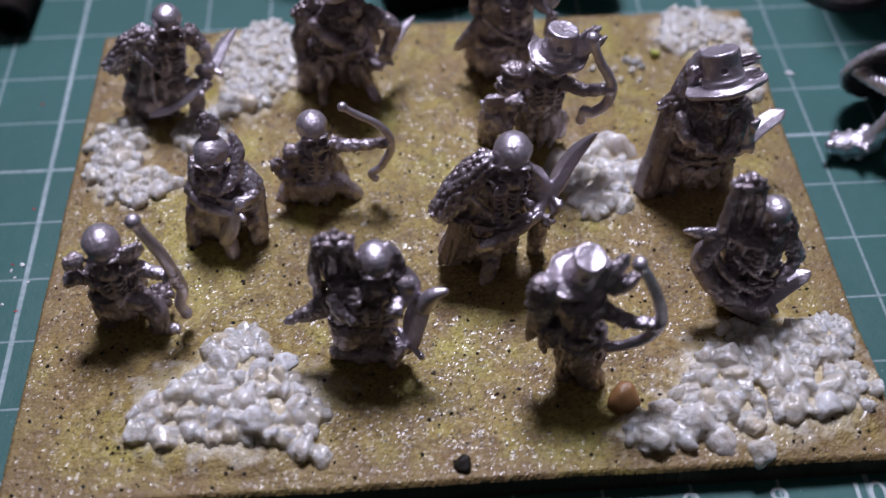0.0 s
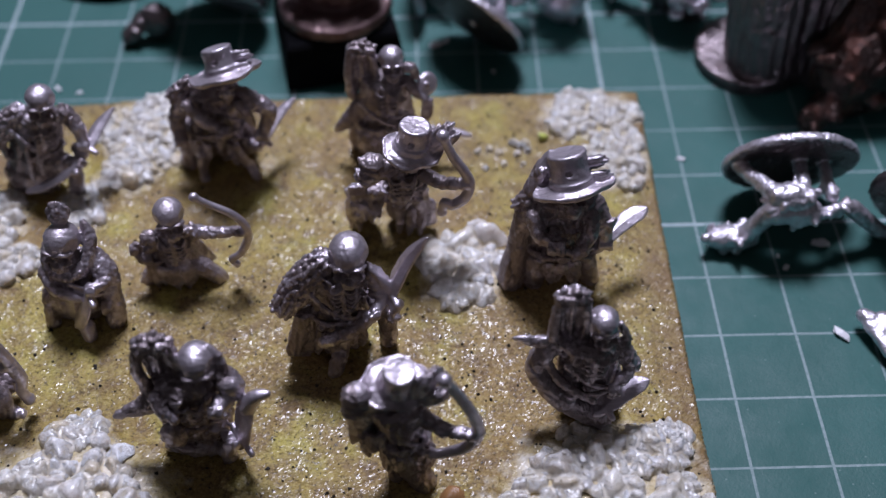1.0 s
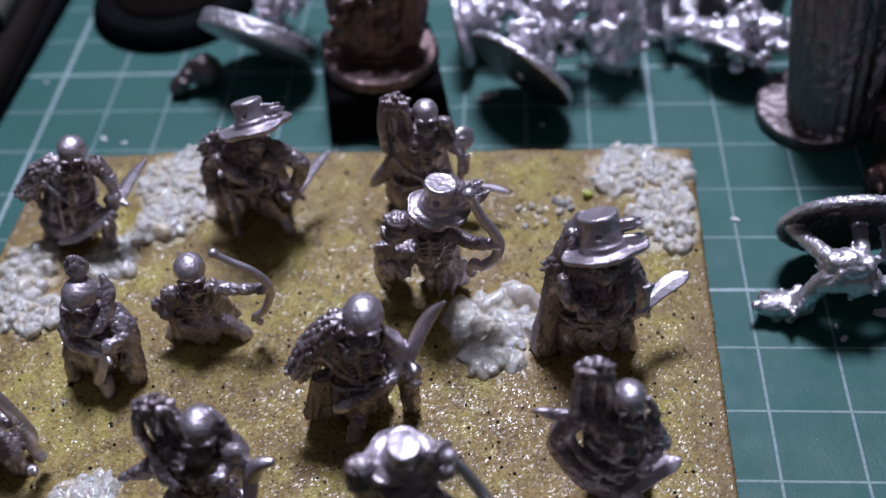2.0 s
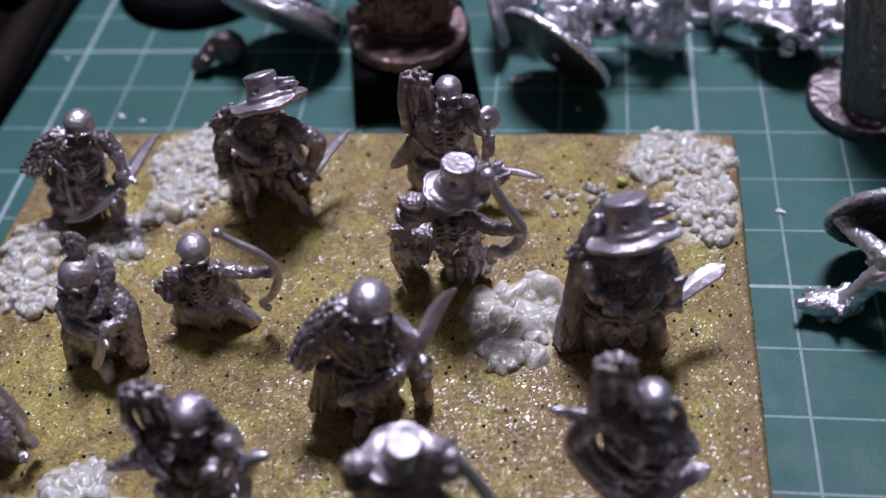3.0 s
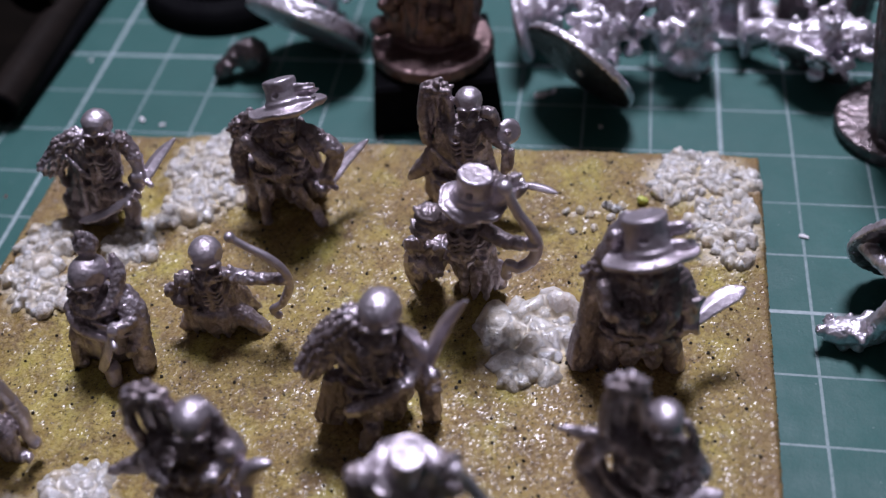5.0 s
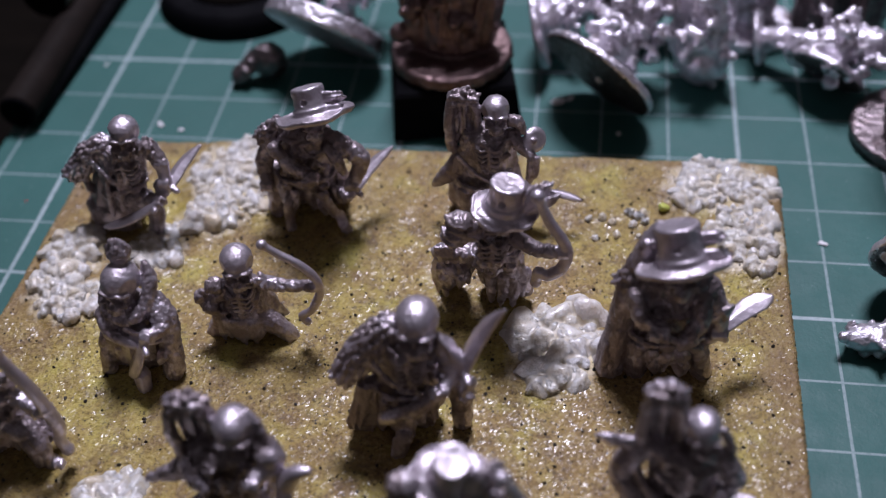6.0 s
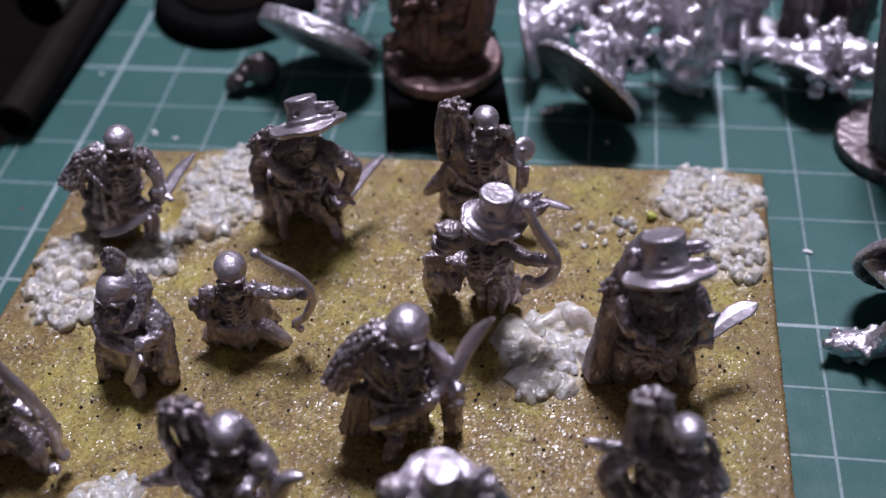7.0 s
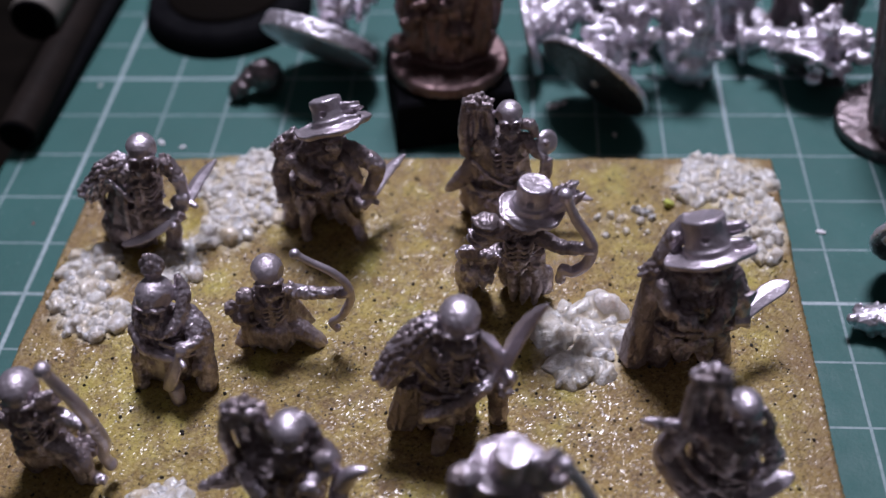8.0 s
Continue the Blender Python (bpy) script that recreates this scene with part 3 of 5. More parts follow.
                bend = wave * (droop * min(0.0, math.sin(a)) + side * abs(math.cos(a)) ** 1.5 + 0.16 * math.sin(5 * a + self.shift.z))
                crease = -0.10 * math.exp(-(q * math.cos(a) - 0.25 - 0.3 * q * math.sin(a)) ** 2 / 0.12) if r < rtop * 0.8 else 0.0
                ring.append(tuple(turn @ Vector((q * math.cos(a), q * math.sin(a) * (1 - 0.24 * wave), h + bend + crease)) + top))
            stack.append(ring)
        self.loft(stack[::-1])
        axis = turn @ Vector((0, 0, 1))
        head = top - axis * (height + 0.75)
        self.skull(head.x, head.y + 0.3, head.z, rtop * 0.92, up=tilt + 4)
        self.plain.pop()
        hole = turn @ Vector((-0.15 * rtop, -rtop * 1.02, -height * 0.52)) + top
        self.dents.append((hole, 0.42, turn @ Vector((0, 1, 0)), 0.5))
        self.plain.append((*(top - axis * (height * 0.5)), rtop * 1.45))
        self.flat.append((np.array(top - axis * (height + 0.1)), np.array(axis), rbrim * 1.15, 1.3, 0.35))

    def cast(self, name, material, x, y, z=0.0, voxel=0.15, crease=1.0):
        """Fuses all, adds folds and pits, and stands it at (x, y, z), in metres."""
        me = bpy.data.meshes.new(name)
        me.from_pydata(np.concatenate(self.v).tolist(), [], self.f)
        rough = new(name, me)
        mod = rough.modifiers.new("fuse", "REMESH")
        mod.mode, mod.voxel_size, mod.use_smooth_shade = "VOXEL", voxel, True
        sm = rough.modifiers.new("settle", "SMOOTH")
        sm.factor, sm.iterations = 0.5, 1 if voxel < 0.2 else 2
        dg = bpy.context.evaluated_depsgraph_get()
        out = bpy.data.meshes.new_from_object(rough.evaluated_get(dg))
        bpy.data.objects.remove(rough)
        bpy.data.meshes.remove(me)
        drop_crumbs(out)
        n = len(out.vertices)
        co, no = np.empty(n * 3, np.float32), np.empty(n * 3, np.float32)
        out.vertices.foreach_get("co", co)
        out.vertices.foreach_get("normal", no)
        co, no = co.reshape(-1, 3), no.reshape(-1, 3)
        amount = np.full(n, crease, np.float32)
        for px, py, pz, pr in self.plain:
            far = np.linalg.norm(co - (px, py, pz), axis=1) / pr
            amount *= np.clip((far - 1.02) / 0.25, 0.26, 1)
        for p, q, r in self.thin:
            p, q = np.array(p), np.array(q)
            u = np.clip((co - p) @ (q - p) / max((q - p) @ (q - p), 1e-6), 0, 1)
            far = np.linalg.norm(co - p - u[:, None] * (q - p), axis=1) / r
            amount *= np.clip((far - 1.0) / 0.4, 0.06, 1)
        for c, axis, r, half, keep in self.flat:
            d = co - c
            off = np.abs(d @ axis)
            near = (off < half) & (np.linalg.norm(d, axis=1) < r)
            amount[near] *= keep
        sx, sy, sz = self.shift
        push = np.fromiter((0.62 * min(0.26, abs(noise.noise((px * 0.55 + sx, py * 0.55 + sy, pz * 0.30 + sz)))) - 0.09
                            + 0.42 * min(0.20, abs(noise.noise((px * 1.3 + sy, py * 1.3, pz * 0.75 + sx)))) - 0.045
                            + 0.09 * noise.noise((px * 2.6, py * 2.6 + sx, pz * 1.7))
                            for px, py, pz in co.tolist()), np.float32, n)
        for c, r, way, deep in self.dents:
            far = np.linalg.norm(co - np.array(c), axis=1) / r
            near = far < 1
            co[near] += np.array(way)[None, :] * (deep * (1 - far[near] ** 2) ** 0.8)[:, None]
            push[near] *= 0.3
        co = (co + no * (push * amount)[:, None]) * 0.001
        out.vertices.foreach_set("co", co.ravel())
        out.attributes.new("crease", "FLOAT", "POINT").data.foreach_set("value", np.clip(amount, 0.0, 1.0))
        out.polygons.foreach_set("use_smooth", [True] * len(out.polygons))
        out.materials.clear()
        out.materials.append(material)
        out.name = name
        ob = new(name, out)
        ob.location = (x, y, z)
        return ob


# ---- the desk and the mat ----
tagged(part("desk", slab(-0.55, 0.75, -0.45, 0.55, -0.033, -0.003, 0.002), DESK, smooth=False),
       "dark stained wooden desk top under the mat", "desk", kind="structure")
mat = tagged(part("cutting_mat", slab(-0.0130, 0.437, -0.0930, 0.207, -0.003, 0.0, 0.0008), MAT, smooth=False),
             "green cutting mat with a pale printed centimetre grid", "cutting mat")


def numeral(text, x, y):
    cu = bpy.data.curves.new("numeral", "FONT")
    cu.body, cu.size, cu.extrude, cu.align_x = text, 0.0046, 0.00001, "CENTER"
    ob = new("numeral", cu)
    dg = bpy.context.evaluated_depsgraph_get()
    me = bpy.data.meshes.new_from_object(ob.evaluated_get(dg))
    bpy.data.objects.remove(ob)
    me.materials.clear()
    me.materials.append(PRINT)
    ob = new("numeral", me)
    ob.location, ob.parent = (x, y, 0.00003), mat


for value in (7, 8, 9, 10):
    numeral(str(value), value * 0.01 - 0.0002, -0.0893)

# ---- the sanded board that the figures stand on ----
CORNERS = ((0.0037, -0.0852), (0.1039, -0.0852), (0.1046, -0.0047), (0.0053, -0.0051))
MIDDLE = (0.0540, -0.0448)
BOARD_TOP = 0.0038
# heaps of stone grit: centre, half widths, stone radius, height of the bed under them, in millimetres
HEAPS = [
    ((28.5, -74.0), (11.8, 7.2), (1.1, 1.8), 1.0),
    ((29.0, -65.8), (4.0, 2.8), (0.7, 1.2), 0.5),
    ((91.0, -74.3), (12.5, 8.0), (0.9, 1.7), 1.0),
    ((77.5, -80.2), (5.5, 2.6), (0.9, 1.4), 0.5),
    ((99.0, -69.0), (4.0, 3.2), (0.8, 1.3), 0.5),
    ((29.5, -12.5), (7.3, 9.0), (0.7, 1.15), 0.7),
    ((27.5, -21.0), (4.5, 4.0), (0.8, 1.3), 0.5),
    ((11.0, -29.5), (4.2, 4.6), (1.0, 1.7), 0.7),
    ((13.5, -38.0), (5.5, 3.6), (0.8, 1.4), 0.4),
    ((9.6, -34.4), (3.2, 3.4), (0.8, 1.3), 0.3),
    ((21.8, -28.0), (3.6, 4.6), (0.8, 1.4), 0.4),
    ((96.5, -10.5), (7.6, 5.4), (0.7, 1.2), 0.5),
    ((99.6, -20.0), (4.4, 7.2), (0.8, 1.3), 0.6),
    ((76.0, -41.0), (5.8, 6.4), (0.8, 1.5), 0.35),
]


def warp(u, v):
    """Board coordinates 0..1 to the plan of the hand-cut board."""
    a, b, c, d = (np.array(p) for p in CORNERS)
    return a * (1 - u) * (1 - v) + b * u * (1 - v) + c * u * v + d * (1 - u) * v


def ground(x, y):
    """Height of the sanded surface at a place on the board."""
    p = (x * 1000, y * 1000)
    h = 0.28 * noise.noise((p[0] * 0.11, p[1] * 0.11, 1.0)) + 0.16 * noise.noise((p[0] * 0.42, p[1] * 0.42, 4.0))
    h += 0.08 * noise.noise((p[0] * 1.2, p[1] * 1.2, 8.0)) + 0.05 * noise.noise((p[0] * 2.1, p[1] * 2.1, 3.0))
    for c, r, _, lift in HEAPS:
        d = math.hypot((p[0] - c[0]) / r[0], (p[1] - c[1]) / r[1])
        if d < 1.3:
            h += 1.7 * lift * (1 - (d / 1.3) ** 2)
    return BOARD_TOP + h * 0.001


def heap_at(x, y):
    """How far inside a heap a place lies: 1 at its middle, 0 outside."""
    most = 0.0
    for c, r, _, _ in HEAPS:
        d = math.hypot((x * 1000 - c[0]) / r[0], (y * 1000 - c[1]) / r[1])
        most = max(most, min(1.0, max(0.0, 1.6 - 1.15 * d)))
    return most


def board():
    nu, nv = 460, 368
    rng = random.Random(3)
    verts, faces = [], []
    for j in range(nv + 1):
        for i in range(nu + 1):
            u, v = i / nu, j / nv
            x, y = warp(u, v)
            edge = min(u, 1 - u, (v) * 0.8, (1 - v) * 0.8) * 100
            z = ground(x, y) - (0.0006 * (1 - edge / 0.6) ** 2 if edge < 0.6 else 0)
            grain = rng.gauss(0, 1) * 0.000022
            verts.append((x - MIDDLE[0] + rng.uniform(-7e-5, 7e-5), y - MIDDLE[1] + rng.uniform(-7e-5, 7e-5), z + grain))
    row = nu + 1
    for j in range(nv):
        for i in range(nu):
            k = j * row + i
            faces.append((k, k + 1, k + row + 1, k + row))
    tops = len(faces)
    ring = [i for i in range(row)] + [j * row + nu for j in range(1, nv + 1)] \
        + [nv * row + i for i in range(nu - 1, -1, -1)] + [j * row for j in range(nv - 1, 0, -1)]
    low = len(verts)
    verts += [(verts[k][0], verts[k][1], 0.0) for k in ring]
    m = len(ring)
    faces += [(ring[k], low + k, low + (k + 1) % m, ring[(k + 1) % m]) for k in range(m)]
    faces.append(tuple(low + k for k in range(m - 1, -1, -1)))
    me = bpy.data.meshes.new("scenic_base")
    me.from_pydata(verts, [], faces)
    me.materials.append(SAND)
    me.materials.append(BOARD_EDGE)
    me.polygons.foreach_set("material_index", [0] * tops + [1] * (len(faces) - tops))
    me.polygons.foreach_set("use_smooth", [False] * len(faces))
    pale = me.attributes.new("heap", "FLOAT", "POINT")
    pale.data.foreach_set("value", [heap_at(v[0] + MIDDLE[0], v[1] + MIDDLE[1]) for v in verts])
    ob = new("scenic_base", me)
    ob.location = (*MIDDLE, 0.0)
    return tagged(ob, "rectangular board covered in glossy ochre sand with heaps of white grit", "scenic base")


base = board()


# ---- the cast metal figures on the board ----
def figure(make, label, x, y, seed, category="figurine"):
    s = Sculpt(seed)
    make(s)
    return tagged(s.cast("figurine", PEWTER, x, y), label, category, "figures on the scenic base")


def swordsman_with_pelt(s):
    s.skull(-0.1, -0.2, 19.9, 2.25, 8)
    s.robe((-1.2, 0.2, 17.6), (-5.6, -2.4, 3.4), 2.9, 4.3, 0.75, 11, 0.20, 0.9)
    s.pelt([(-3.2, 0.1, 17.6), (-5.6, -0.3, 15.9), (-8.9, -1.0, 12.7)], [1.3, 1.65, 1.05])
    s.tube([(-7.2, -0.9, 12.6), (-6.9, -1.2, 10.6), (-5.6, -1.5, 10.4), (-5.0, -1.5, 12.6)], 0.48)
    s.arm((2.6, 0.0, 17.2), (4.1, -1.0, 15.2), (4.5, -2.1, 13.2), 1.15)
    s.fur(2.5, -0.5, 17.6, 1.25, 26)
    s.blade((4.9, -2.0, 12.4), (8.4, 3.0, 15.5), 1.5, 0.7)
    s.blade((3.2, -4.2, 10.9), (-4.4, -5.3, 7.4), 1.1, 0.9)
    s.tube([(-3.1, -2.9, 14.4), (-3.3, -3.9, 8.4)], 0.30)
    s.tube([(-1.5, -2.6, 14.6), (-1.9, -3.4, 9.0)], 0.32)
    s.ribs(-0.6, -2.3, 15.6, 1.9, 4)
    s.harness(-2.0, -0.6, 11.6, 3.1)
    s.tube([(0.6, -1.5, 9.4), (1.9, -2.2, 7.4), (1.2, -2.6, 3.8)], [1.5, 1.2, 0.9])
    s.clutter(-1.4, -1.4, 13.6, 2.9, 7.5)
    s.rags(-4.4, -0.6, 7.0, 3.2, 2.6)


def hatted_swordsman(s):
    s.hat(1.6, 0.0, 25.6, 2.05, 3.3, 5.1, 26, -13, 0.5, 0.0)
    s.feather((2.7, -0.6, 23.8), (6.2, 0.4, 23.9), 1.8, 13)
    s.feather((2.5, -1.6, 22.6), (6.6, -0.2, 22.3), 1.8, 13)
    s.robe((0.4, 0.0, 19.2), (-0.3, 0.0, 4.6), 3.2, 5.2, 0.72, 12, 0.19, 1.2)
    s.pelt([(-2.8, 0.0, 19.6), (-4.2, -0.1, 18.6), (-5.5, -0.2, 17.4)], [0.8, 1.0, 0.85])
    s.arm((-4.0, 0.0, 17.0), (-5.6, -0.8, 13.7), (-5.2, -2.2, 11.0), 1.35)
    s.arm((4.0, -0.4, 17.4), (7.4, -0.7, 15.0), (6.1, -1.6, 11.4), 1.4)
    s.tube([(3.6, -2.2, 17.6), (4.6, -2.4, 16.0), (5.2, -2.3, 13.8)], [0.5, 0.7, 0.5])
    s.grip(1.5, -3.9, 14.2, 1.15, 20)
    s.tube([(-3.2, -2.6, 17.6), (-1.0, -3.6, 15.6), (1.0, -3.6, 14.4)], [0.9, 0.9, 0.8])
    s.blade((6.1, -1.0, 9.6), (10.7, 4.2, 13.0), 1.3, 0.8)
    s.tube([(-2.6, -2.4, 8.5), (-2.9, -2.7, 6.0), (-3.0, -2.9, 3.7)], [0.9, 0.7, 0.7])
    s.tube([(2.2, -3.0, 10.5), (3.4, -2.8, 7.0), (4.6, -2.6, 3.7)], [0.7, 0.6, 0.8])
    s.tube([(-5.0, 1.0, 11.0), (-5.4, 0.6, 3.8)], [1.3, 1.5])
    s.harness(-0.2, -0.2, 12.2, 4.0, 0.72)
    s.dents.append((Vector((1.0, -3.6, 8.8)), 1.3, Vector((0, 1, 0.2)), 1.3))
    s.dents.append((Vector((4.0, -2.8, 5.6)), 1.2, Vector((-0.3, 1, 0.2)), 1.2))
    s.clutter(0.2, -1.5, 15.0, 3.8, 8.0, 34)
    s.rags(-0.2, 0.6, 8.6, 4.2, 2.6)


def hooded_swordsman(s):
    s.skull(0.9, 0.0, 22.3, 1.95, 6, 14)
    s.raised_hood(-3.1, 0.6, 15.5, 24.3, 1.75)
    s.robe((-0.2, 0.2, 19.0), (-1.2, -0.2, 3.8), 2.9, 5.0, 0.75, 11, 0.19, 0.9)
    s.tube([(-3.4, 0.4, 13.4), (-5.6, 0.2, 11.2), (-7.5, 0.0, 9.4)], [2.0, 1.3, 0.4], 0.6)
    s.tube([(2.2, 0.2, 20.4), (3.6, 0.1, 20.6), (4.2, 0.0, 19.0)], [0.7, 0.85, 0.5])
    s.arm((2.8, 0.0, 18.4), (4.5, -0.6, 16.6), (5.4, -1.0, 16.0), 0.95, False)
    s.disc(5.8, 0.3, 17.5, 1.7, 0.9, (0.55, -0.70, 0.45))
    s.ball(5.6, -0.3, 17.8, 0.5)
    s.tube([(5.4, -1.4, 16.0), (5.2, -1.7, 12.4)], 0.42)
    s.tube([(6.2, -1.3, 15.8), (5.9, -1.6, 13.2)], 0.40)
    s.blade((7.2, -1.0, 9.7), (12.0, -1.4, 8.9), 0.7, 0.55)
    s.tube([(3.2, -0.2, 9.6), (5.6, -0.6, 8.8), (7.2, -1.0, 9.4)], [1.6, 1.1, 0.7])
    s.ribs(0.2, -2.2, 17.6, 1.8, 4)
    s.harness(-0.6, -0.1, 11.4, 3.6)
    s.clutter(0.0, -1.2, 14.6, 3.2, 8.0)
    s.rags(-0.8, 1.0, 7.6, 3.8, 2.8)


def hatted_archer(s):
    s.hat(2.7, -0.2, 26.7, 1.95, 3.5, 3.9, 4, 9, 1.2, 0.1)
    s.feather((4.9, -0.9, 23.0), (8.0, 0.2, 24.6), 1.3)
    s.feather((4.8, -0.6, 24.2), (7.4, 0.8, 26.0), 1.0, 5)
    s.robe((1.2, 0.9, 20.2), (1.3, 4.0, 4.0), 2.6, 3.1, 0.75, 11, 0.22, 1.4, 0.3)
    s.plates(-3.0, 0.1, 19.8, 1.5, 0.3, 2)
    s.plates(-3.7, 0.2, 17.6, 1.4, 0.5, 2)
    s.tube([(-0.6, 0.4, 18.8), (-2.4, 0.3, 18.4), (-3.8, 0.2, 17.0)], [1.6, 1.3, 1.1])
    s.robe((-2.6, 1.8, 14.2), (-5.3, 3.8, 4.4), 1.7, 1.9, 0.8, 8, 0.30, 1.6)
    for k in range(5):
        s.tube([(-6.3 + 0.5 * k, 0.9, 14.9), (-6.1 + 0.5 * k, 0.7, 13.6)], 0.22, sides=8)
    s.blob(-5.2, 1.6, 13.6, 1.5, 1.1, 1.0)
    s.arm((3.2, 0.2, 18.0), (6.0, -0.9, 17.2), (8.9, -2.0, 18.2), 1.05)
    s.bow(0.66, (6.0, 26.4), (7.3, 22.8), (8.7, 20.2), (9.4, 17.9), (8.7, 15.4), (7.1, 14.1), (6.1, 14.8), (5.8, 13.0))
    s.tube([(2.4, 2.0, 11.4), (3.8, 2.6, 8.6), (4.4, 3.4, 5.6)], [1.3, 1.0, 0.8])
    s.ribs(0.8, -1.6, 18.2, 1.7, 4)
    s.harness(0.9, 1.6, 14.4, 3.0)
    s.clutter(0.8, -0.2, 16.4, 2.9, 7.0, 40)
    s.rags(-4.8, 2.4, 10.0, 1.7, 4.0, 5)
    s.rags(2.0, 3.2, 8.4, 2.4, 3.8, 6)
    s.clutter(-4.6, 1.4, 11.6, 1.9, 5.0, 16)


def hatted_warrior(s):
    s.hat(-0.4, 0.0, 27.2, 2.3, 4.1, 4.9, 26, -12, 0.5, 0.0)
    s.feather((1.2, -0.6, 25.2), (4.6, 0.6, 25.2), 1.9, 13)
    s.feather((1.0, -1.8, 23.9), (5.2, -0.4, 23.6), 1.8, 13)
    s.tube([(-2.0, 1.0, 25.6), (-2.9, 0.6, 23.4), (-3.9, 0.2, 20.6)], [0.8, 1.2, 1.3])
    s.fur(-2.7, 0.2, 23.8, 1.1, 14)
    s.robe((0.2, 0.0, 20.4), (-0.2, -0.6, 6.8), 3.7, 5.7, 0.74, 13, 0.15, 1.5)
    s.pelt([(-2.6, -0.2, 20.6), (-4.2, -0.1, 19.6), (-5.6, 0.0, 18.0)], [0.9, 1.1, 0.95])
    s.tube([(-4.6, 0.0, 16.6), (-5.2, -0.4, 12.4), (-6.2, -0.5, 4.4)], [1.5, 1.5, 1.9])
    s.tube([(-6.6, -1.6, 9.4), (-6.9, -1.9, 4.6)], [0.4, 0.6])
    s.arm((3.8, 0.0, 18.2), (5.2, -0.8, 15.2), (5.5, -1.3, 12.4), 1.4)
    s.feather((4.6, -1.6, 14.6), (6.6, -1.0, 16.4), 0.7, 5)
    s.blade((5.6, -1.0, 11.7), (11.4, 3.1, 13.9), 1.1, 1.7)
    s.tube([(-3.0, -0.6, 8.0), (-3.2, -0.6, 3.5)], [1.5, 1.3])
    s.tube([(3.4, -0.6, 8.0), (4.4, -0.3, 3.7)], [1.5, 1.2])
    s.grip(-1.2, -4.3, 15.4, 1.2, -15)
    s.grip(1.8, -4.2, 14.4, 1.1, 30)
    s.tube([(-4.0, -1.8, 18.0), (-3.2, -3.4, 16.2), (-1.6, -4.0, 15.4)], [1.1, 1.0, 0.8])
    s.tube([(3.2, -2.2, 18.0), (3.0, -3.5, 16.0), (2.0, -4.0, 14.8)], [1.1, 1.0, 0.8])
    s.tube([(-2.6, -4.4, 16.6), (0.4, -4.9, 14.6), (3.2, -4.2, 12.2)], 0.4)
    s.harness(0.0, -0.2, 11.6, 4.4, 0.74)
    s.dents.append((Vector((0.6, -4.6, 7.0)), 2.0, Vector((0, 1, 0.3)), 1.4))
    s.clutter(0.0, -1.8, 15.0, 4.3, 9.0, 44)
    s.rags(-0.2, 0.8, 8.2, 4.6, 2.8, 11)


def plumed_swordsman(s):
    s.skull(-0.7, -0.5, 17.3, 2.45, -14, 8)
    s.feather((-0.7, 0.7, 18.9), (-0.4, 1.2, 22.3), 1.1)
    s.feather((-0.6, 0.3, 19.0), (-0.3, 0.5, 21.6), 0.9, 5)
    s.tube([(-3.2, 0.4, 15.6), (-2.6, -2.0, 13.9), (-0.2, -3.0, 13.3), (1.9, -1.8, 14.3), (2.4, 0.4, 16.6), (1.9, 1.4, 18.4)], [0.6, 0.75, 0.7, 0.85, 0.9, 0.5])
    s.robe((-0.9, -0.6, 14.4), (-1.5, -2.6, 3.6), 2.9, 4.1, 0.82, 12, 0.18, 0.8)
    s.tube([(2.2, -0.3, 14.4), (3.7, -1.0, 12.2), (3.9, -2.0, 9.4), (3.7, -3.0, 4.8)], [1.2, 1.5, 1.3, 1.4])
    s.arm((2.3, -1.0, 14.0), (3.9, -2.8, 12.2), (2.5, -4.3, 12.3), 1.0)
    s.blade((2.0, -4.6, 11.4), (-0.8, -5.2, 5.9), 1.7, 1.7)
    s.grip(3.5, -3.6, 8.4, 0.9, 40)
    s.tube([(-3.6, -1.6, 12.6), (-2.4, -3.4, 11.4), (0.4, -4.2, 10.6)], [1.0, 0.85, 0.7])
    for k in range(4):
        s.tube([(-0.4 + 0.3 * k, -3.6, 12.6 - 0.6 * k), (1.6 + 0.25 * k, -3.8, 12.0 - 0.55 * k), (3.2, -3.2, 12.2 - 0.7 * k)], 0.24, sides=8)
    s.tube([(0.3, -4.6, 5.4), (0.6, -5.4, 4.0)], [1.1, 0.9])
    s.tube([(-4.2, -2.0, 9.0), (-4.6, -2.8, 4.2)], [0.8, 1.0])
    s.clutter(-1.0, -1.6, 11.0, 3.0, 7.0)
    s.rags(-1.2, -0.6, 7.0, 3.0, 2.6)


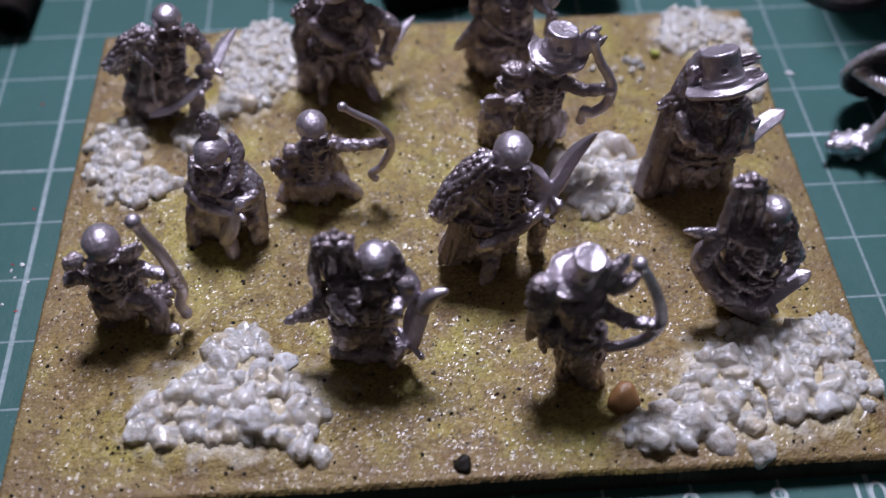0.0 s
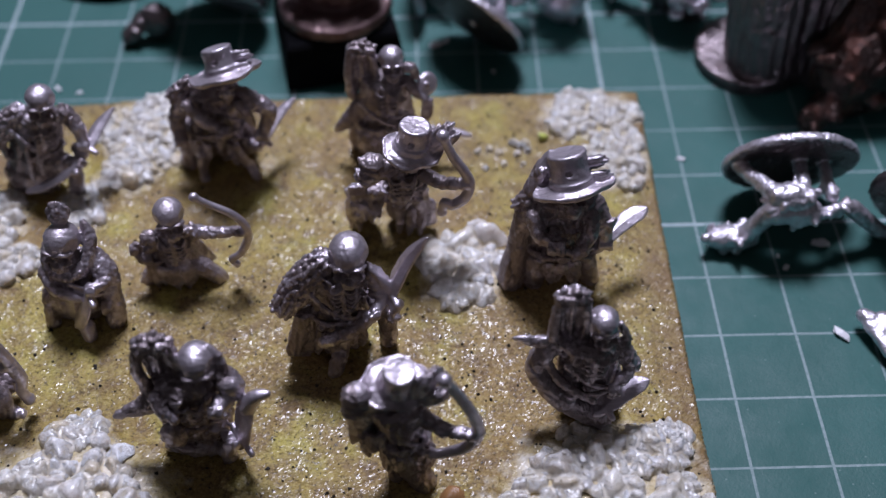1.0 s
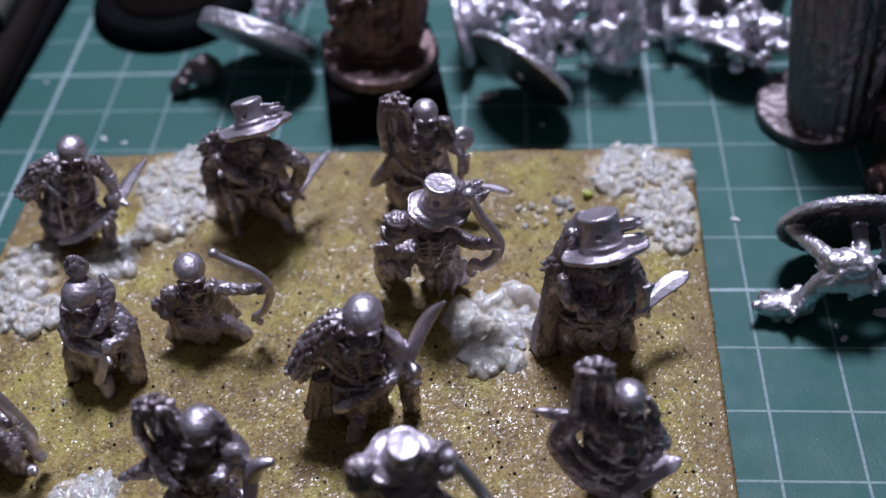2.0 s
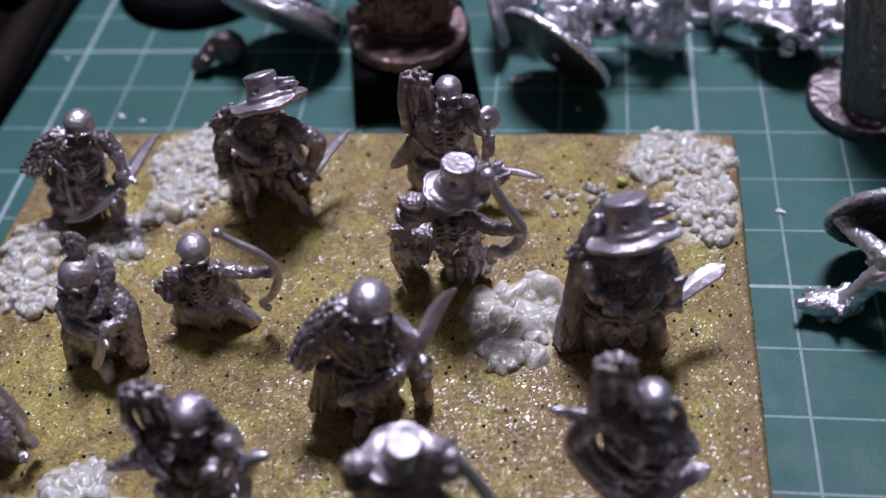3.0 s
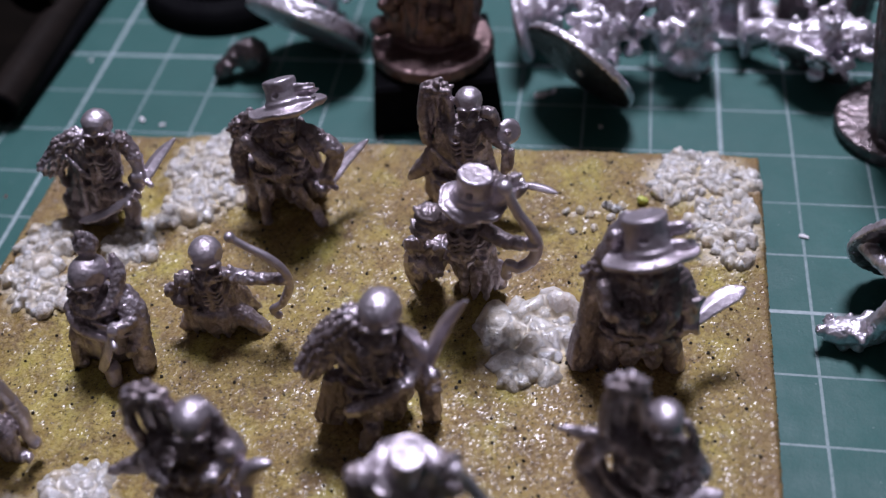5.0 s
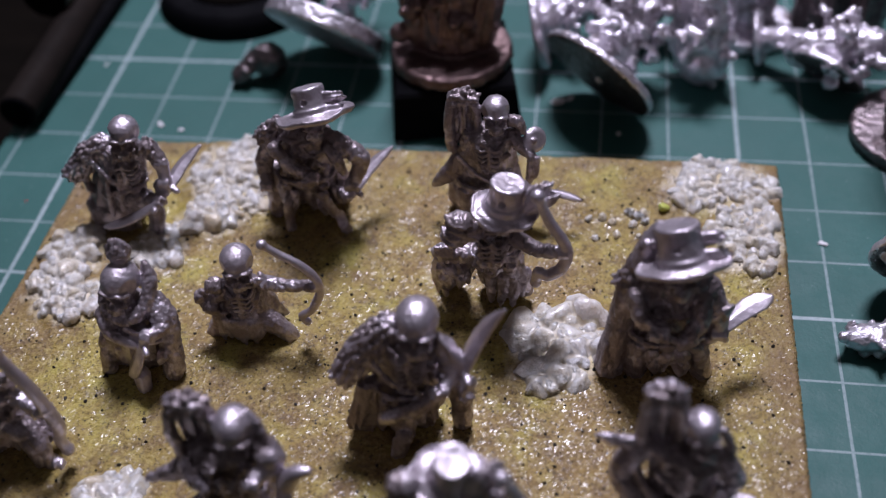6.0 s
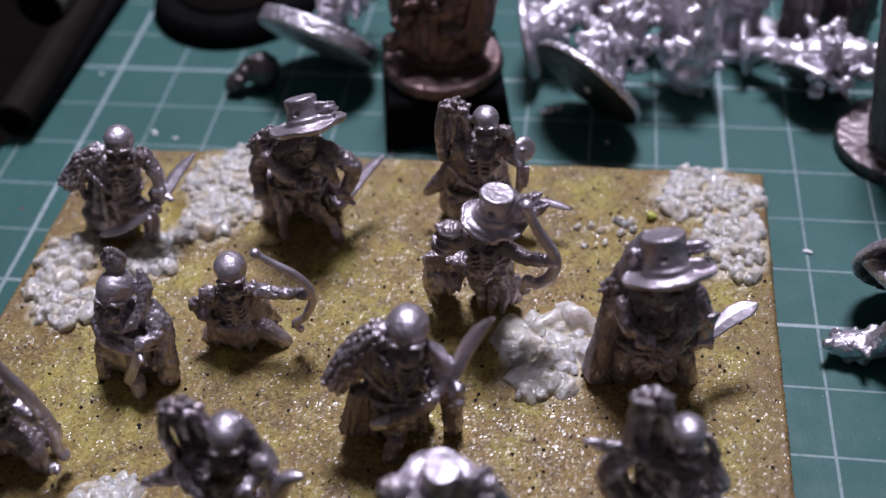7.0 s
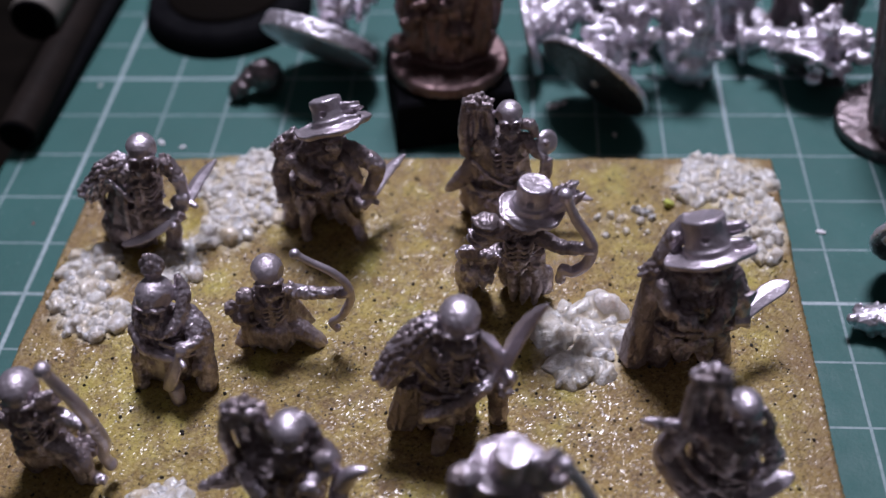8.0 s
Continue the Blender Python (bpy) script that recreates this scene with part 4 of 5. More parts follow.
def helmeted_archer(s):
    s.skull(-1.4, 0.0, 16.3, 2.25, 14, 6)
    s.robe((-1.6, 0.1, 13.0), (-2.3, -0.5, 3.4), 2.2, 4.5, 0.75, 11, 0.24, 1.5)
    s.grip(-4.4, -0.8, 13.1, 1.05)
    s.grip(-6.5, -0.9, 11.2, 0.8, 30)
    s.grip(-5.4, -1.0, 9.5, 0.95)
    s.tube([(-2.6, 0.0, 12.6), (-4.0, -0.4, 11.4), (-5.6, -0.8, 10.0)], [1.2, 1.0, 0.8])
    s.tube([(-6.9, -1.0, 11.4), (-5.9, -1.3, 8.8), (-3.8, -1.6, 8.8)], 0.4)
    s.arm((0.8, 0.0, 13.0), (3.8, -0.5, 13.2), (7.4, -1.0, 14.0), 0.95)
    s.fur(1.2, -0.5, 13.6, 1.0, 18)
    s.bow(0.50, (2.6, 20.3), (4.2, 19.0), (6.6, 17.3), (8.1, 15.2), (8.3, 12.6), (6.9, 9.6), (5.5, 8.5), (6.1, 7.5), y=-1.0)
    s.ribs(-1.3, -1.9, 12.4, 1.6, 4)
    s.tube([(-0.4, -0.5, 7.6), (1.6, -0.5, 6.2), (3.4, -0.4, 4.0)], [1.5, 1.3, 1.0])
    s.tube([(-4.4, 0.0, 6.4), (-6.4, -0.2, 3.8)], [1.4, 1.1])
    s.clutter(-1.6, -1.0, 10.0, 2.6, 6.0, 30)
    s.rags(-2.2, 0.4, 6.6, 3.4, 2.6, 11)


def swordsman_in_fur_cloak(s):
    s.skull(0.8, 0.0, 22.9, 2.6, 0, 8)
    s.pelt([(-2.0, 0.4, 21.6), (-3.6, 0.2, 19.6), (-5.4, -0.2, 17.2), (-7.8, -0.9, 14.2)], [1.4, 1.9, 1.9, 1.3])
    s.robe((-0.3, 0.2, 19.4), (-2.4, 0.0, 3.6), 3.0, 4.3, 0.78, 11, 0.19, 0.9)
    s.robe((-4.9, -0.8, 13.4), (-6.4, -1.8, 5.2), 1.2, 2.1, 0.8, 9, 0.24, 0.4)
    s.tube([(-2.8, -4.0, 11.3), (0.4, -4.1, 13.2), (3.4, -3.0, 15.4)], [0.85, 0.75, 0.8])
    for k in range(9):
        s.ball(-2.4 + 0.68 * k, -4.6 + 0.10 * k, 11.9 + 0.47 * k, 0.26)
    s.blade((5.5, -1.0, 17.0), (10.0, -1.0, 26.4), 2.1, 0.6, 0.6)
    s.grip(6.0, -1.9, 15.7, 1.0, 50)
    for k in range(4):
        s.tube([(2.6 + 0.5 * k, 0.2, 20.8 - 0.35 * k), (4.2 + 0.35 * k, -1.0, 19.4 - 0.4 * k), (4.8 + 0.2 * k, -1.4, 17.0 - 0.2 * k)], 0.36, sides=8)
    s.arm((3.0, 0.0, 19.4), (4.4, -1.4, 16.8), (3.6, -2.8, 15.4), 0.95)
    s.ribs(-0.1, -2.3, 18.8, 1.9, 5)
    s.harness(-0.9, -0.2, 13.0, 3.4)
    s.tube([(3.6, 0.2, 13.6), (4.6, 0.8, 9.6), (4.6, 1.4, 4.4)], [1.2, 1.2, 1.1])
    s.fur(5.4, -0.6, 11.8, 0.9, 12)
    s.tube([(-1.4, -2.6, 6.0), (-2.2, -3.2, 4.0)], [1.1, 0.9])
    s.clutter(-0.2, -1.4, 16.4, 3.0, 8.0, 34)
    s.rags(-1.8, 0.8, 8.4, 3.4, 3.4)


def crouching_archer(s):
    s.skull(-2.3, 0.0, 17.8, 2.5, 10, 2)
    s.robe((-2.4, 0.1, 14.6), (-2.5, 0.2, 6.6), 2.3, 3.3, 0.8, 10, 0.2, 1.4)
    s.grip(-5.5, -0.8, 16.6, 1.05)
    s.grip(-6.2, -0.9, 13.9, 1.05, 20)
    s.tube([(-3.6, 0.0, 13.6), (-5.0, -0.4, 13.0), (-6.0, -0.8, 13.8)], [1.2, 1.0, 0.9])
    s.bow(0.72, (2.5, 23.1), (3.3, 20.7), (4.4, 17.7), (5.2, 14.1), (5.7, 10.9), (5.0, 8.4), (5.4, 6.6), y=-1.5)
    s.arm((-0.4, 0.0, 14.2), (1.8, -0.4, 13.6), (4.7, -1.5, 13.6), 1.05)
    s.feather((-0.4, -0.4, 15.0), (1.7, 0.2, 17.4), 1.3)
    s.fur(0.9, -0.3, 14.4, 1.0, 20)
    s.tube([(-1.4, -0.4, 9.6), (0.7, -1.0, 8.8), (2.2, -1.9, 7.2), (1.7, -1.4, 3.6)], [1.6, 1.5, 1.3, 1.0])
    s.tube([(1.5, -1.2, 3.9), (3.6, -1.8, 3.7)], [1.1, 0.8])
    s.fur(2.4, 0.8, 7.6, 1.35, 26)
    s.tube([(-3.4, 0.0, 8.4), (-4.6, -0.1, 6.6), (-4.4, -0.1, 3.6)], [1.4, 1.1, 1.0])
    s.ribs(-1.8, -2.0, 13.6, 1.6, 4)
    s.harness(-2.4, 0.1, 9.6, 2.8)
    s.clutter(-1.6, -1.0, 12.2, 2.5, 6.0, 30)
    s.rags(-2.4, 0.4, 8.2, 2.8, 2.8)


def swordsman_with_raised_pelt(s):
    s.skull(1.5, 0.0, 20.4, 2.35, 4, 6)
    s.raised_hood(-2.9, 0.6, 14.4, 23.8, 2.1)
    s.robe((-0.3, 0.1, 17.6), (-0.4, 0.4, 5.2), 3.6, 3.7, 0.78, 12, 0.17, 1.0)
    s.tube([(-3.8, 0.0, 13.4), (-6.2, -0.4, 12.4), (-9.1, -1.0, 11.7)], [1.9, 1.3, 0.4], 0.65)
    s.arm((3.5, 0.2, 18.2), (5.2, -0.6, 16.6), (3.3, -3.0, 15.6), 1.35)
    s.blob(4.8, -1.2, 17.4, 1.4, 1.1, 1.2)
    s.tube([(2.9, 0.9, 21.8), (4.1, 0.2, 19.9), (4.2, -0.4, 18.0)], [0.5, 0.62, 0.4])
    s.blade((4.9, -2.0, 7.6), (6.9, -2.0, 15.4), 2.3, 1.8)
    s.tube([(6.4, -2.0, 14.6), (7.6, -2.0, 16.4), (8.9, -2.0, 16.9)], [1.2, 0.85, 0.5])
    s.grip(3.6, -2.6, 7.2, 1.0, 60)
    s.tube([(-3.8, -0.9, 5.2), (-0.8, -1.5, 4.9), (2.4, -1.0, 4.8)], [0.9, 0.9, 1.0])
    s.ribs(0.2, -2.9, 15.4, 1.8, 3)
    s.harness(-0.4, 0.4, 10.6, 3.8, 0.78)
    s.tube([(-3.4, -2.2, 17.0), (-2.6, -3.2, 15.6), (-1.4, -3.6, 14.6)], [0.8, 0.7, 0.6])
    s.blob(-2.2, -3.2, 10.8, 1.6, 1.0, 2.2)
    s.tube([(2.6, -1.8, 5.0), (3.0, -2.2, 3.4)], [1.0, 0.9])
    s.clutter(-0.2, -1.8, 12.6, 4.0, 9.0, 40)
    s.rags(-0.4, 1.4, 7.8, 3.4, 2.6, 11)


def hatted_crouching_archer(s):
    s.hat(0.3, 0.0, 25.2, 1.75, 4.2, 4.0, -15, 6, 0.6, 0.2)
    s.feather((2.4, -0.6, 21.2), (4.4, 0.8, 24.2), 1.4, 8)
    s.feather((3.2, -0.8, 20.0), (6.0, 0.2, 21.8), 1.3)
    s.plates(-4.4, 0.0, 20.8, 1.35, 0.2, 3)
    s.plates(-4.6, 0.0, 18.2, 1.3, 0.2, 2)
    s.tube([(-1.6, 0.2, 19.6), (-3.2, 0.1, 19.4), (-4.4, 0.0, 18.0)], [1.4, 1.3, 1.2])
    s.tube([(-3.6, 0.2, 17.6), (-4.3, 0.2, 14.4), (-2.8, 0.2, 10.8)], [1.4, 1.4, 0.8], 0.7)
    s.rags(-2.6, 0.6, 13.0, 2.4, 3.2, 6)
    s.robe((-0.4, 0.0, 18.8), (0.7, -0.3, 8.0), 3.0, 3.1, 0.78, 10, 0.2, 1.3, 0.3)
    s.tube([(0.4, -0.3, 10.0), (1.3, -0.7, 6.6), (2.5, -1.0, 3.6)], [2.0, 1.7, 1.4])
    s.tube([(-0.8, 0.3, 9.6), (-0.6, 0.2, 3.6)], [1.4, 1.1])
    s.arm((2.4, -0.2, 16.8), (4.8, -1.4, 15.7), (7.9, -2.0, 15.7), 1.0)
    s.bow(0.66, (4.9, 26.0), (6.2, 23.5), (7.8, 19.6), (8.5, 16.2), (7.6, 13.5), (5.1, 12.0), (3.4, 11.8))
    s.ribs(0.0, -2.0, 17.2, 1.6, 4)
    s.harness(0.4, -0.1, 12.6, 2.7)
    s.clutter(0.2, -0.8, 14.0, 2.7, 7.0, 28)
    s.rags(0.6, 0.2, 9.4, 2.6, 3.2, 9)


def hooded_swordsman_with_shield(s):
    s.skull(0.8, 0.0, 21.1, 2.0, 10, 6)
    s.raised_hood(-2.8, 0.4, 16.8, 26.0, 1.65)
    s.robe((-0.8, 0.1, 18.4), (1.0, -0.3, 3.8), 3.2, 4.0, 0.78, 11, 0.18, 0.8)
    s.tube([(-4.2, 0.3, 17.2), (-6.6, 0.1, 17.9), (-9.0, 0.0, 18.7)], [1.3, 0.9, 0.35], 0.6)
    s.tube([(-4.6, 0.2, 17.0), (-6.3, -0.3, 13.6), (-3.4, -2.0, 9.6), (1.2, -2.8, 6.0)], [1.2, 1.4, 1.4, 1.1])
    s.tube([(-5.4, -0.6, 15.6), (-3.4, -2.2, 12.8), (0.2, -3.2, 10.6)], [0.5, 0.55, 0.5])
    s.blade((1.9, -3.0, 8.6), (6.9, -1.0, 11.4), 1.5, 1.4)
    s.tube([(2.8, 0.7, 20.0), (3.7, 0.2, 18.2), (3.5, -0.3, 16.0)], [0.42, 0.55, 0.4])
    s.ball(4.5, -0.8, 14.4, 1.15)
    s.arm((3.0, 0.0, 17.0), (4.4, -1.0, 14.6), (2.4, -3.0, 12.6), 1.0)
    s.ribs(0.0, -2.4, 16.8, 1.7, 4)
    s.harness(0.0, -0.2, 11.4, 3.6)
    s.tube([(1.4, -2.2, 6.4), (2.0, -2.8, 3.8)], [1.4, 1.1])
    s.clutter(-0.4, -1.4, 13.0, 3.3, 8.0, 34)
    s.rags(0.4, 0.6, 7.0, 3.2, 2.4)


figure(swordsman_with_pelt, "bare metal figurine of a helmeted swordsman with a shaggy pelt", 0.0195, -0.0225, 11)
figure(hatted_swordsman, "bare metal figurine in a tall brimmed hat with curved sword", 0.0420, -0.0195, 12)
figure(hooded_swordsman, "bare metal figurine with raised pelt and small round shield", 0.0660, -0.0185, 13)
figure(hatted_archer, "bare metal archer figurine in a brimmed hat drawing a bow", 0.0675, -0.0365, 14)
figure(hatted_warrior, "stout bare metal figurine in a brimmed hat with broad blade", 0.0885, -0.0425, 15)
figure(plumed_swordsman, "bare metal figurine with a plumed round helmet and sword", 0.0270, -0.0455, 16)
figure(helmeted_archer, "small bare metal archer figurine in a round helmet", 0.0400, -0.0410, 17)
figure(swordsman_in_fur_cloak, "bare metal figurine in a shaggy fur cloak with raised sword", 0.0615, -0.0540, 18)
figure(crouching_archer, "crouching bare metal archer figurine with a thick bent bow", 0.0175, -0.0605, 19)
figure(swordsman_with_raised_pelt, "broad bare metal figurine with raised pelt and curved sword", 0.0445, -0.0670, 20)
figure(hatted_crouching_archer, "bare metal archer figurine in a wide flat-topped hat", 0.0680, -0.0720, 21)
figure(hooded_swordsman_with_shield, "bare metal figurine with tall hood, helmet and edge-on shield", 0.0900, -0.0635, 22)


# ---- loose castings round the board ----
def lumps(s, a, b, r, count, spread, size):
    """A rough cast body from a to b, with lumps and locks over it."""
    s.limb(a, r, b, r * 0.8)
    a, b = Vector(a), Vector(b)
    for _ in range(count * 2):
        p = a.lerp(b, s.rng.random()) + Vector((s.rng.gauss(0, spread), s.rng.gauss(0, spread), s.rng.gauss(0, spread)))
        q = s.rng.uniform(0.5, 1.15) * size * 0.78
        p.z = max(p.z, q * 0.8)
        s.limb(tuple(p), q, (p.x + s.rng.gauss(0, 0.8) * q, p.y + s.rng.gauss(0, 0.8) * q, max(q, p.z + s.rng.gauss(0, 0.8) * q)), q * 0.7)


def fallen_on_face(s):
    s.disc(35.7, 18.9, 8.3, 9.8, 2.9, (0.31, 0.70, 0.65))
    lumps(s, (38.5, 24, 13), (43, 30, 15), 3.8, 60, 3.2, 1.4)


def fallen_on_side(s):
    s.disc(79.4, 8.9, 8.4, 9.5, 1.4, (0.56, 0.658, 0.504))
    lumps(s, (81, 13, 10), (86, 20, 14), 3.8, 70, 3.0, 1.2)


def standing_on_edge(s):
    s.disc(69.6, 22.4, 6.9, 6.9, 1.3, (0.979, 0.075, 0.188))
    lumps(s, (72, 24, 8), (80, 30, 11), 3.6, 60, 3.0, 1.2)


def upright_bright(s):
    lumps(s, (94.6, 19.5, 5.5), (94.6, 20, 17), 4.6, 70, 2.8, 1.3)
    s.ball(95, 18.5, 4.2, 3.8)


def fallen_far(s):
    s.disc(113.4, 16.0, 4.9, 5.8, 1.3, (0.465, 0.632, 0.619))
    lumps(s, (110, 19.5, 6), (119, 17, 9), 3.2, 80, 2.6, 1.1)
    s.disc(103.9, 24.6, 4.6, 4.5, 1.2, (0.973, -0.105, 0.204))
    s.limb((104.5, 24, 5), 1.6, (111, 20, 7), 2.0)


def cloaked_giant(s):
    s.disc(125.3, 6.6, 1.5, 9.2, 2.8, (0.09, 0.03, -1))
    s.limb((127.6, 5.0, 3.4), 7.2, (126.0, 7, 34), 8.6)
    s.limb((131.5, 1.5, 3.0), 3.4, (131, 2.5, 34), 4.6)
    for k in range(11):
        w = -2.7 + k * 0.23
        x, y = 127.2 + 6.8 * math.cos(w), 6.2 + 7.6 * math.sin(w)
        s.limb((x, y, 3.2), 0.9, (x + 0.14 * k - 2.6, y + 0.8, 34), 1.6)
    s.limb((133.5, -1.5, 1.6), 1.2, (137.5, 1.0, 34), 1.6)
    lumps(s, (124, -0.5, 12), (131, 0, 30), 1.2, 36, 1.8, 0.6)


def red_brown_rider(s):
    lumps(s, (137, -6, 8), (150, 2, 15), 6.0, 30, 3.6, 2.4)
    lumps(s, (131, -11, 2.6), (138, -7, 8), 2.4, 14, 1.5, 1.3)
    s.limb((134, -7.5, 2), 3.0, (148, -3, 5), 4.6)
    s.limb((133.5, -5, 6), 2.6, (141, 0, 22), 4.2)


def studded_back(s):
    s.blob(139, 20, 17.0, 10.5, 5.5, 17.0)
    for i in range(9):
        for j in range(5):
            s.ball(131 + i * 1.9, 15.4 - j * 0.1 + 0.22 * (i - 4) ** 2, 17 + j * 2.1 + 0.25 * i, 0.62)


def fallen_by_board(s):
    s.disc(122.5, -26.6, 8.9, 9.4, 1.5, (0.022, 0.917, 0.398))
    s.blob(120.6, -35.0, 10.4, 3.3, 2.3, 2.3)
    lumps(s, (118.8, -35.2, 11.0), (122.6, -35.2, 11.0), 1.6, 12, 0.9, 0.7)
    s.limb((118.4, -36.0, 8.8), 1.8, (123.0, -36.0, 8.8), 1.8)
    s.limb((117.8, -34.0, 11.0), 1.2, (114.8, -27.4, 9.4), 0.9)
    s.limb((122.1, -34.0, 11.6), 1.0, (123.2, -27.6, 10.4), 0.9)
    lumps(s, (126.6, -33.8, 9.4), (126.4, -27.6, 10.4), 0.9, 8, 0.5, 0.6)
    lumps(s, (121.2, -37.0, 8.0), (129.5, -34.4, 8.0), 1.0, 14, 0.6, 0.7)
    s.limb((129.5, -34.4, 7.6), 1.2, (135, -34.5, 2.4), 1.1)
    s.limb((117.6, -35.8, 8.0), 1.4, (115.6, -35.4, 3.6), 1.3)
    lumps(s, (116.0, -34.6, 2.6), (111.8, -34.9, 2.2), 1.9, 12, 0.7, 0.9)


def dark_shield(s):
    s.disc(140.5, -36.5, 8.2, 9.5, 1.8, (0.55, 0.70, 0.40))
    lumps(s, (144, -32, 8), (150, -24, 9), 3.0, 10, 2.2, 1.4)


def ribbed_cloak(s):
    for k in range(7):
        s.limb((128.5 + k * 0.9, -49 - k * 0.5, 2.6), 0.9, (131.5 + k * 0.7, -57 - k * 0.4, 1.4), 0.7)
    s.limb((131, -50, 2), 1.6, (134, -57, 2), 1.6)


def small_fragment(s):
    lumps(s, (21.6, 14.0, 1.6), (24.0, 16.2, 4.2), 1.5, 16, 0.7, 0.8)
    s.blob(26.4, 16.2, 3.4, 3.0, 2.6, 3.2)


def dark_standing(s):
    s.disc(116, 31, 1.2, 8.0, 2.2, (0, 0, 1))
    lumps(s, (113.5, 31, 3), (114.5, 32, 28), 4.4, 26, 2.6, 1.5)
    lumps(s, (120, 31, 3), (120.5, 32, 24), 3.8, 20, 2.4, 1.4)


def tumbled_behind(s):
    lumps(s, (84, 30, 5), (93, 33, 12), 4.2, 60, 3.2, 1.3)
    s.disc(81.5, 32, 7.2, 7.0, 1.4, (0.95, 0.2, 0.25))


def seated_behind(s):
    s.disc(103, 33, 1.2, 7.5, 2.0, (0, 0, 1))
    lumps(s, (102.5, 33, 4), (103.5, 34, 20), 4.4, 70, 3.0, 1.4)


def brown_idol(s):
    s.disc(57, 12, 9.3, 9.3, 1.9, (0, 0, 1))
    lumps(s, (57, 12.5, 11), (57.5, 14, 30), 5.2, 40, 2.6, 1.8)
    s.limb((53, 12, 12), 2.8, (52, 13, 26), 3.0)
    s.limb((61, 12, 12), 2.8, (63, 13, 26), 3.2)
    s.ball(49.5, 11, 13.0, 1.6)


def loose(make, material, label, seed, category="figurine", crease=0.85, underside_shade=None):
    s = Sculpt(seed)
    make(s)
    # stand the thing's own origin at its foot
    c = np.concatenate(s.v).mean(axis=0)
    c[2] = 0
    s.v = [v - c for v in s.v]
    ob = tagged(s.cast("figurine" if category == "figurine" else "metal_fragment", material, c[0] * 0.001, c[1] * 0.001, 0.0, 0.25, crease),
                  label, category, "loose castings on the mat")
    if underside_shade:
        # the underside of its round base, painted darker for the shade it lies in
        ob.data.materials.append(underside_shade)
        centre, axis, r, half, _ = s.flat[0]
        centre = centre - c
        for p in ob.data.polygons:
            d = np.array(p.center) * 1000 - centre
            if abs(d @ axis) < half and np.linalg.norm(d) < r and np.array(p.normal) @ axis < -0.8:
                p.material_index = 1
    return ob


loose(fallen_on_face, BRIGHT, "bright metal figurine fallen forward, round base tipped up", 41)
loose(fallen_on_side, BRIGHT, "bright metal figurine lying over with its base underside showing", 42, underside_shade=DULL)
loose(standing_on_edge, BRIGHT, "metal figurine lying with its round base on edge", 43)
loose(upright_bright, BRIGHT, "shiny lumpy metal figurine behind the board", 44)
loose(fallen_far, BRIGHT, "silvery metal figurine lying on a tipped round base", 45, underside_shade=DULL)
loose(cloaked_giant, DULL, "large dark cloaked metal figurine standing on a round base", 46)
loose(red_brown_rider, RUSTY, "red-brown primed figurine lying among the castings", 47)
loose(studded_back, DULL, "dark studded metal casting behind the others", 48)
loose(dark_standing, DULL, "dark brownish metal figurine standing among the castings", 54)
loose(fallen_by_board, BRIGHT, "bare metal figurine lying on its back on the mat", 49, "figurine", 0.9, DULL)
loose(dark_shield, DULL, "dark metal figurine lying with its base towards the board", 50)
loose(ribbed_cloak, BRIGHT, "ribbed metal cloak piece lying on the mat", 51, "metal fragment")
loose(small_fragment, DULL, "small dull metal fragment on the mat", 52, "metal fragment")
loose(tumbled_behind, BROWN, "dull brownish lumpy metal figurine toppled behind the others", 55)
loose(seated_behind, BRIGHT, "bare metal figurine on a round base among the castings", 56)
loose(brown_idol, BROWN, "tall brownish metal figurine on a round base on a black block", 53)

# the black block under the tall brownish figurine
block = empty("plinth", 0.0568, 0.0125, 0.0, 11)
tagged(block, "square black plastic block under a metal figurine", "plinth")
part("body", turned([(0.0138, 0.0), (0.0138, 0.0012), (0.0128, 0.0074), (0.0122, 0.0080)], 4), BLACK_PLASTIC, block, smooth=False)
for o in block.children:
    o.rotation_euler = (0, 0, radians(45))

black_base = empty("round_base", 0.0150, 0.0408, 0.0)
tagged(black_base, "round black plastic base lying on the mat", "round base")
part("body", turned([(0.0150, 0.0), (0.0152, 0.0006), (0.0140, 0.0038), (0.0134, 0.0042)], 56), BLACK_PLASTIC, black_base)
part("inset", turned([(0.0105, 0.0042), (0.0104, 0.0047), (0.0098, 0.0049)], 48), DESK, black_base, "dark brown painted inset")


def rod(name, a, b, r, material, label, category):
    """A round barrel from a to b with a hollow end at a."""
    a, b = Vector(a), Vector(b)
    length = (b - a).length
    ob = new(name)
    ob.matrix_world = Matrix.Translation(a) @ (b - a).to_track_quat("Z", "Y").to_matrix().to_4x4()
    part("barrel", turned([(r * 0.62, 0.006), (r * 0.66, 0.0003), (r * 0.94, 0.0), (r, 0.0005), (r, length * 0.6),
                           (r * 0.86, length * 0.9), (r * 0.5, length)], 36), material, ob)
    part("end_rim", turned([(r * 0.60, 0.0006), (r * 0.64, -0.0003), (r * 0.90, -0.0003), (r * 0.96, 0.0004)], 36), BLACK_PLASTIC, ob)
    part("ferrule", turned([(r * 0.98, length * 0.58), (r * 1.05, length * 0.585), (r * 1.05, length * 0.64), (r * 0.9, length * 0.65)], 36), BLACK_PLASTIC, ob)
    return tagged(ob, label, category)


rod("brush_handle", (-0.0104, 0.0004, 0.0034), (-0.0100, 0.095, 0.0034), 0.0030, BARREL, "brown-grey hollow brush handle lying along the mat edge", "brush")
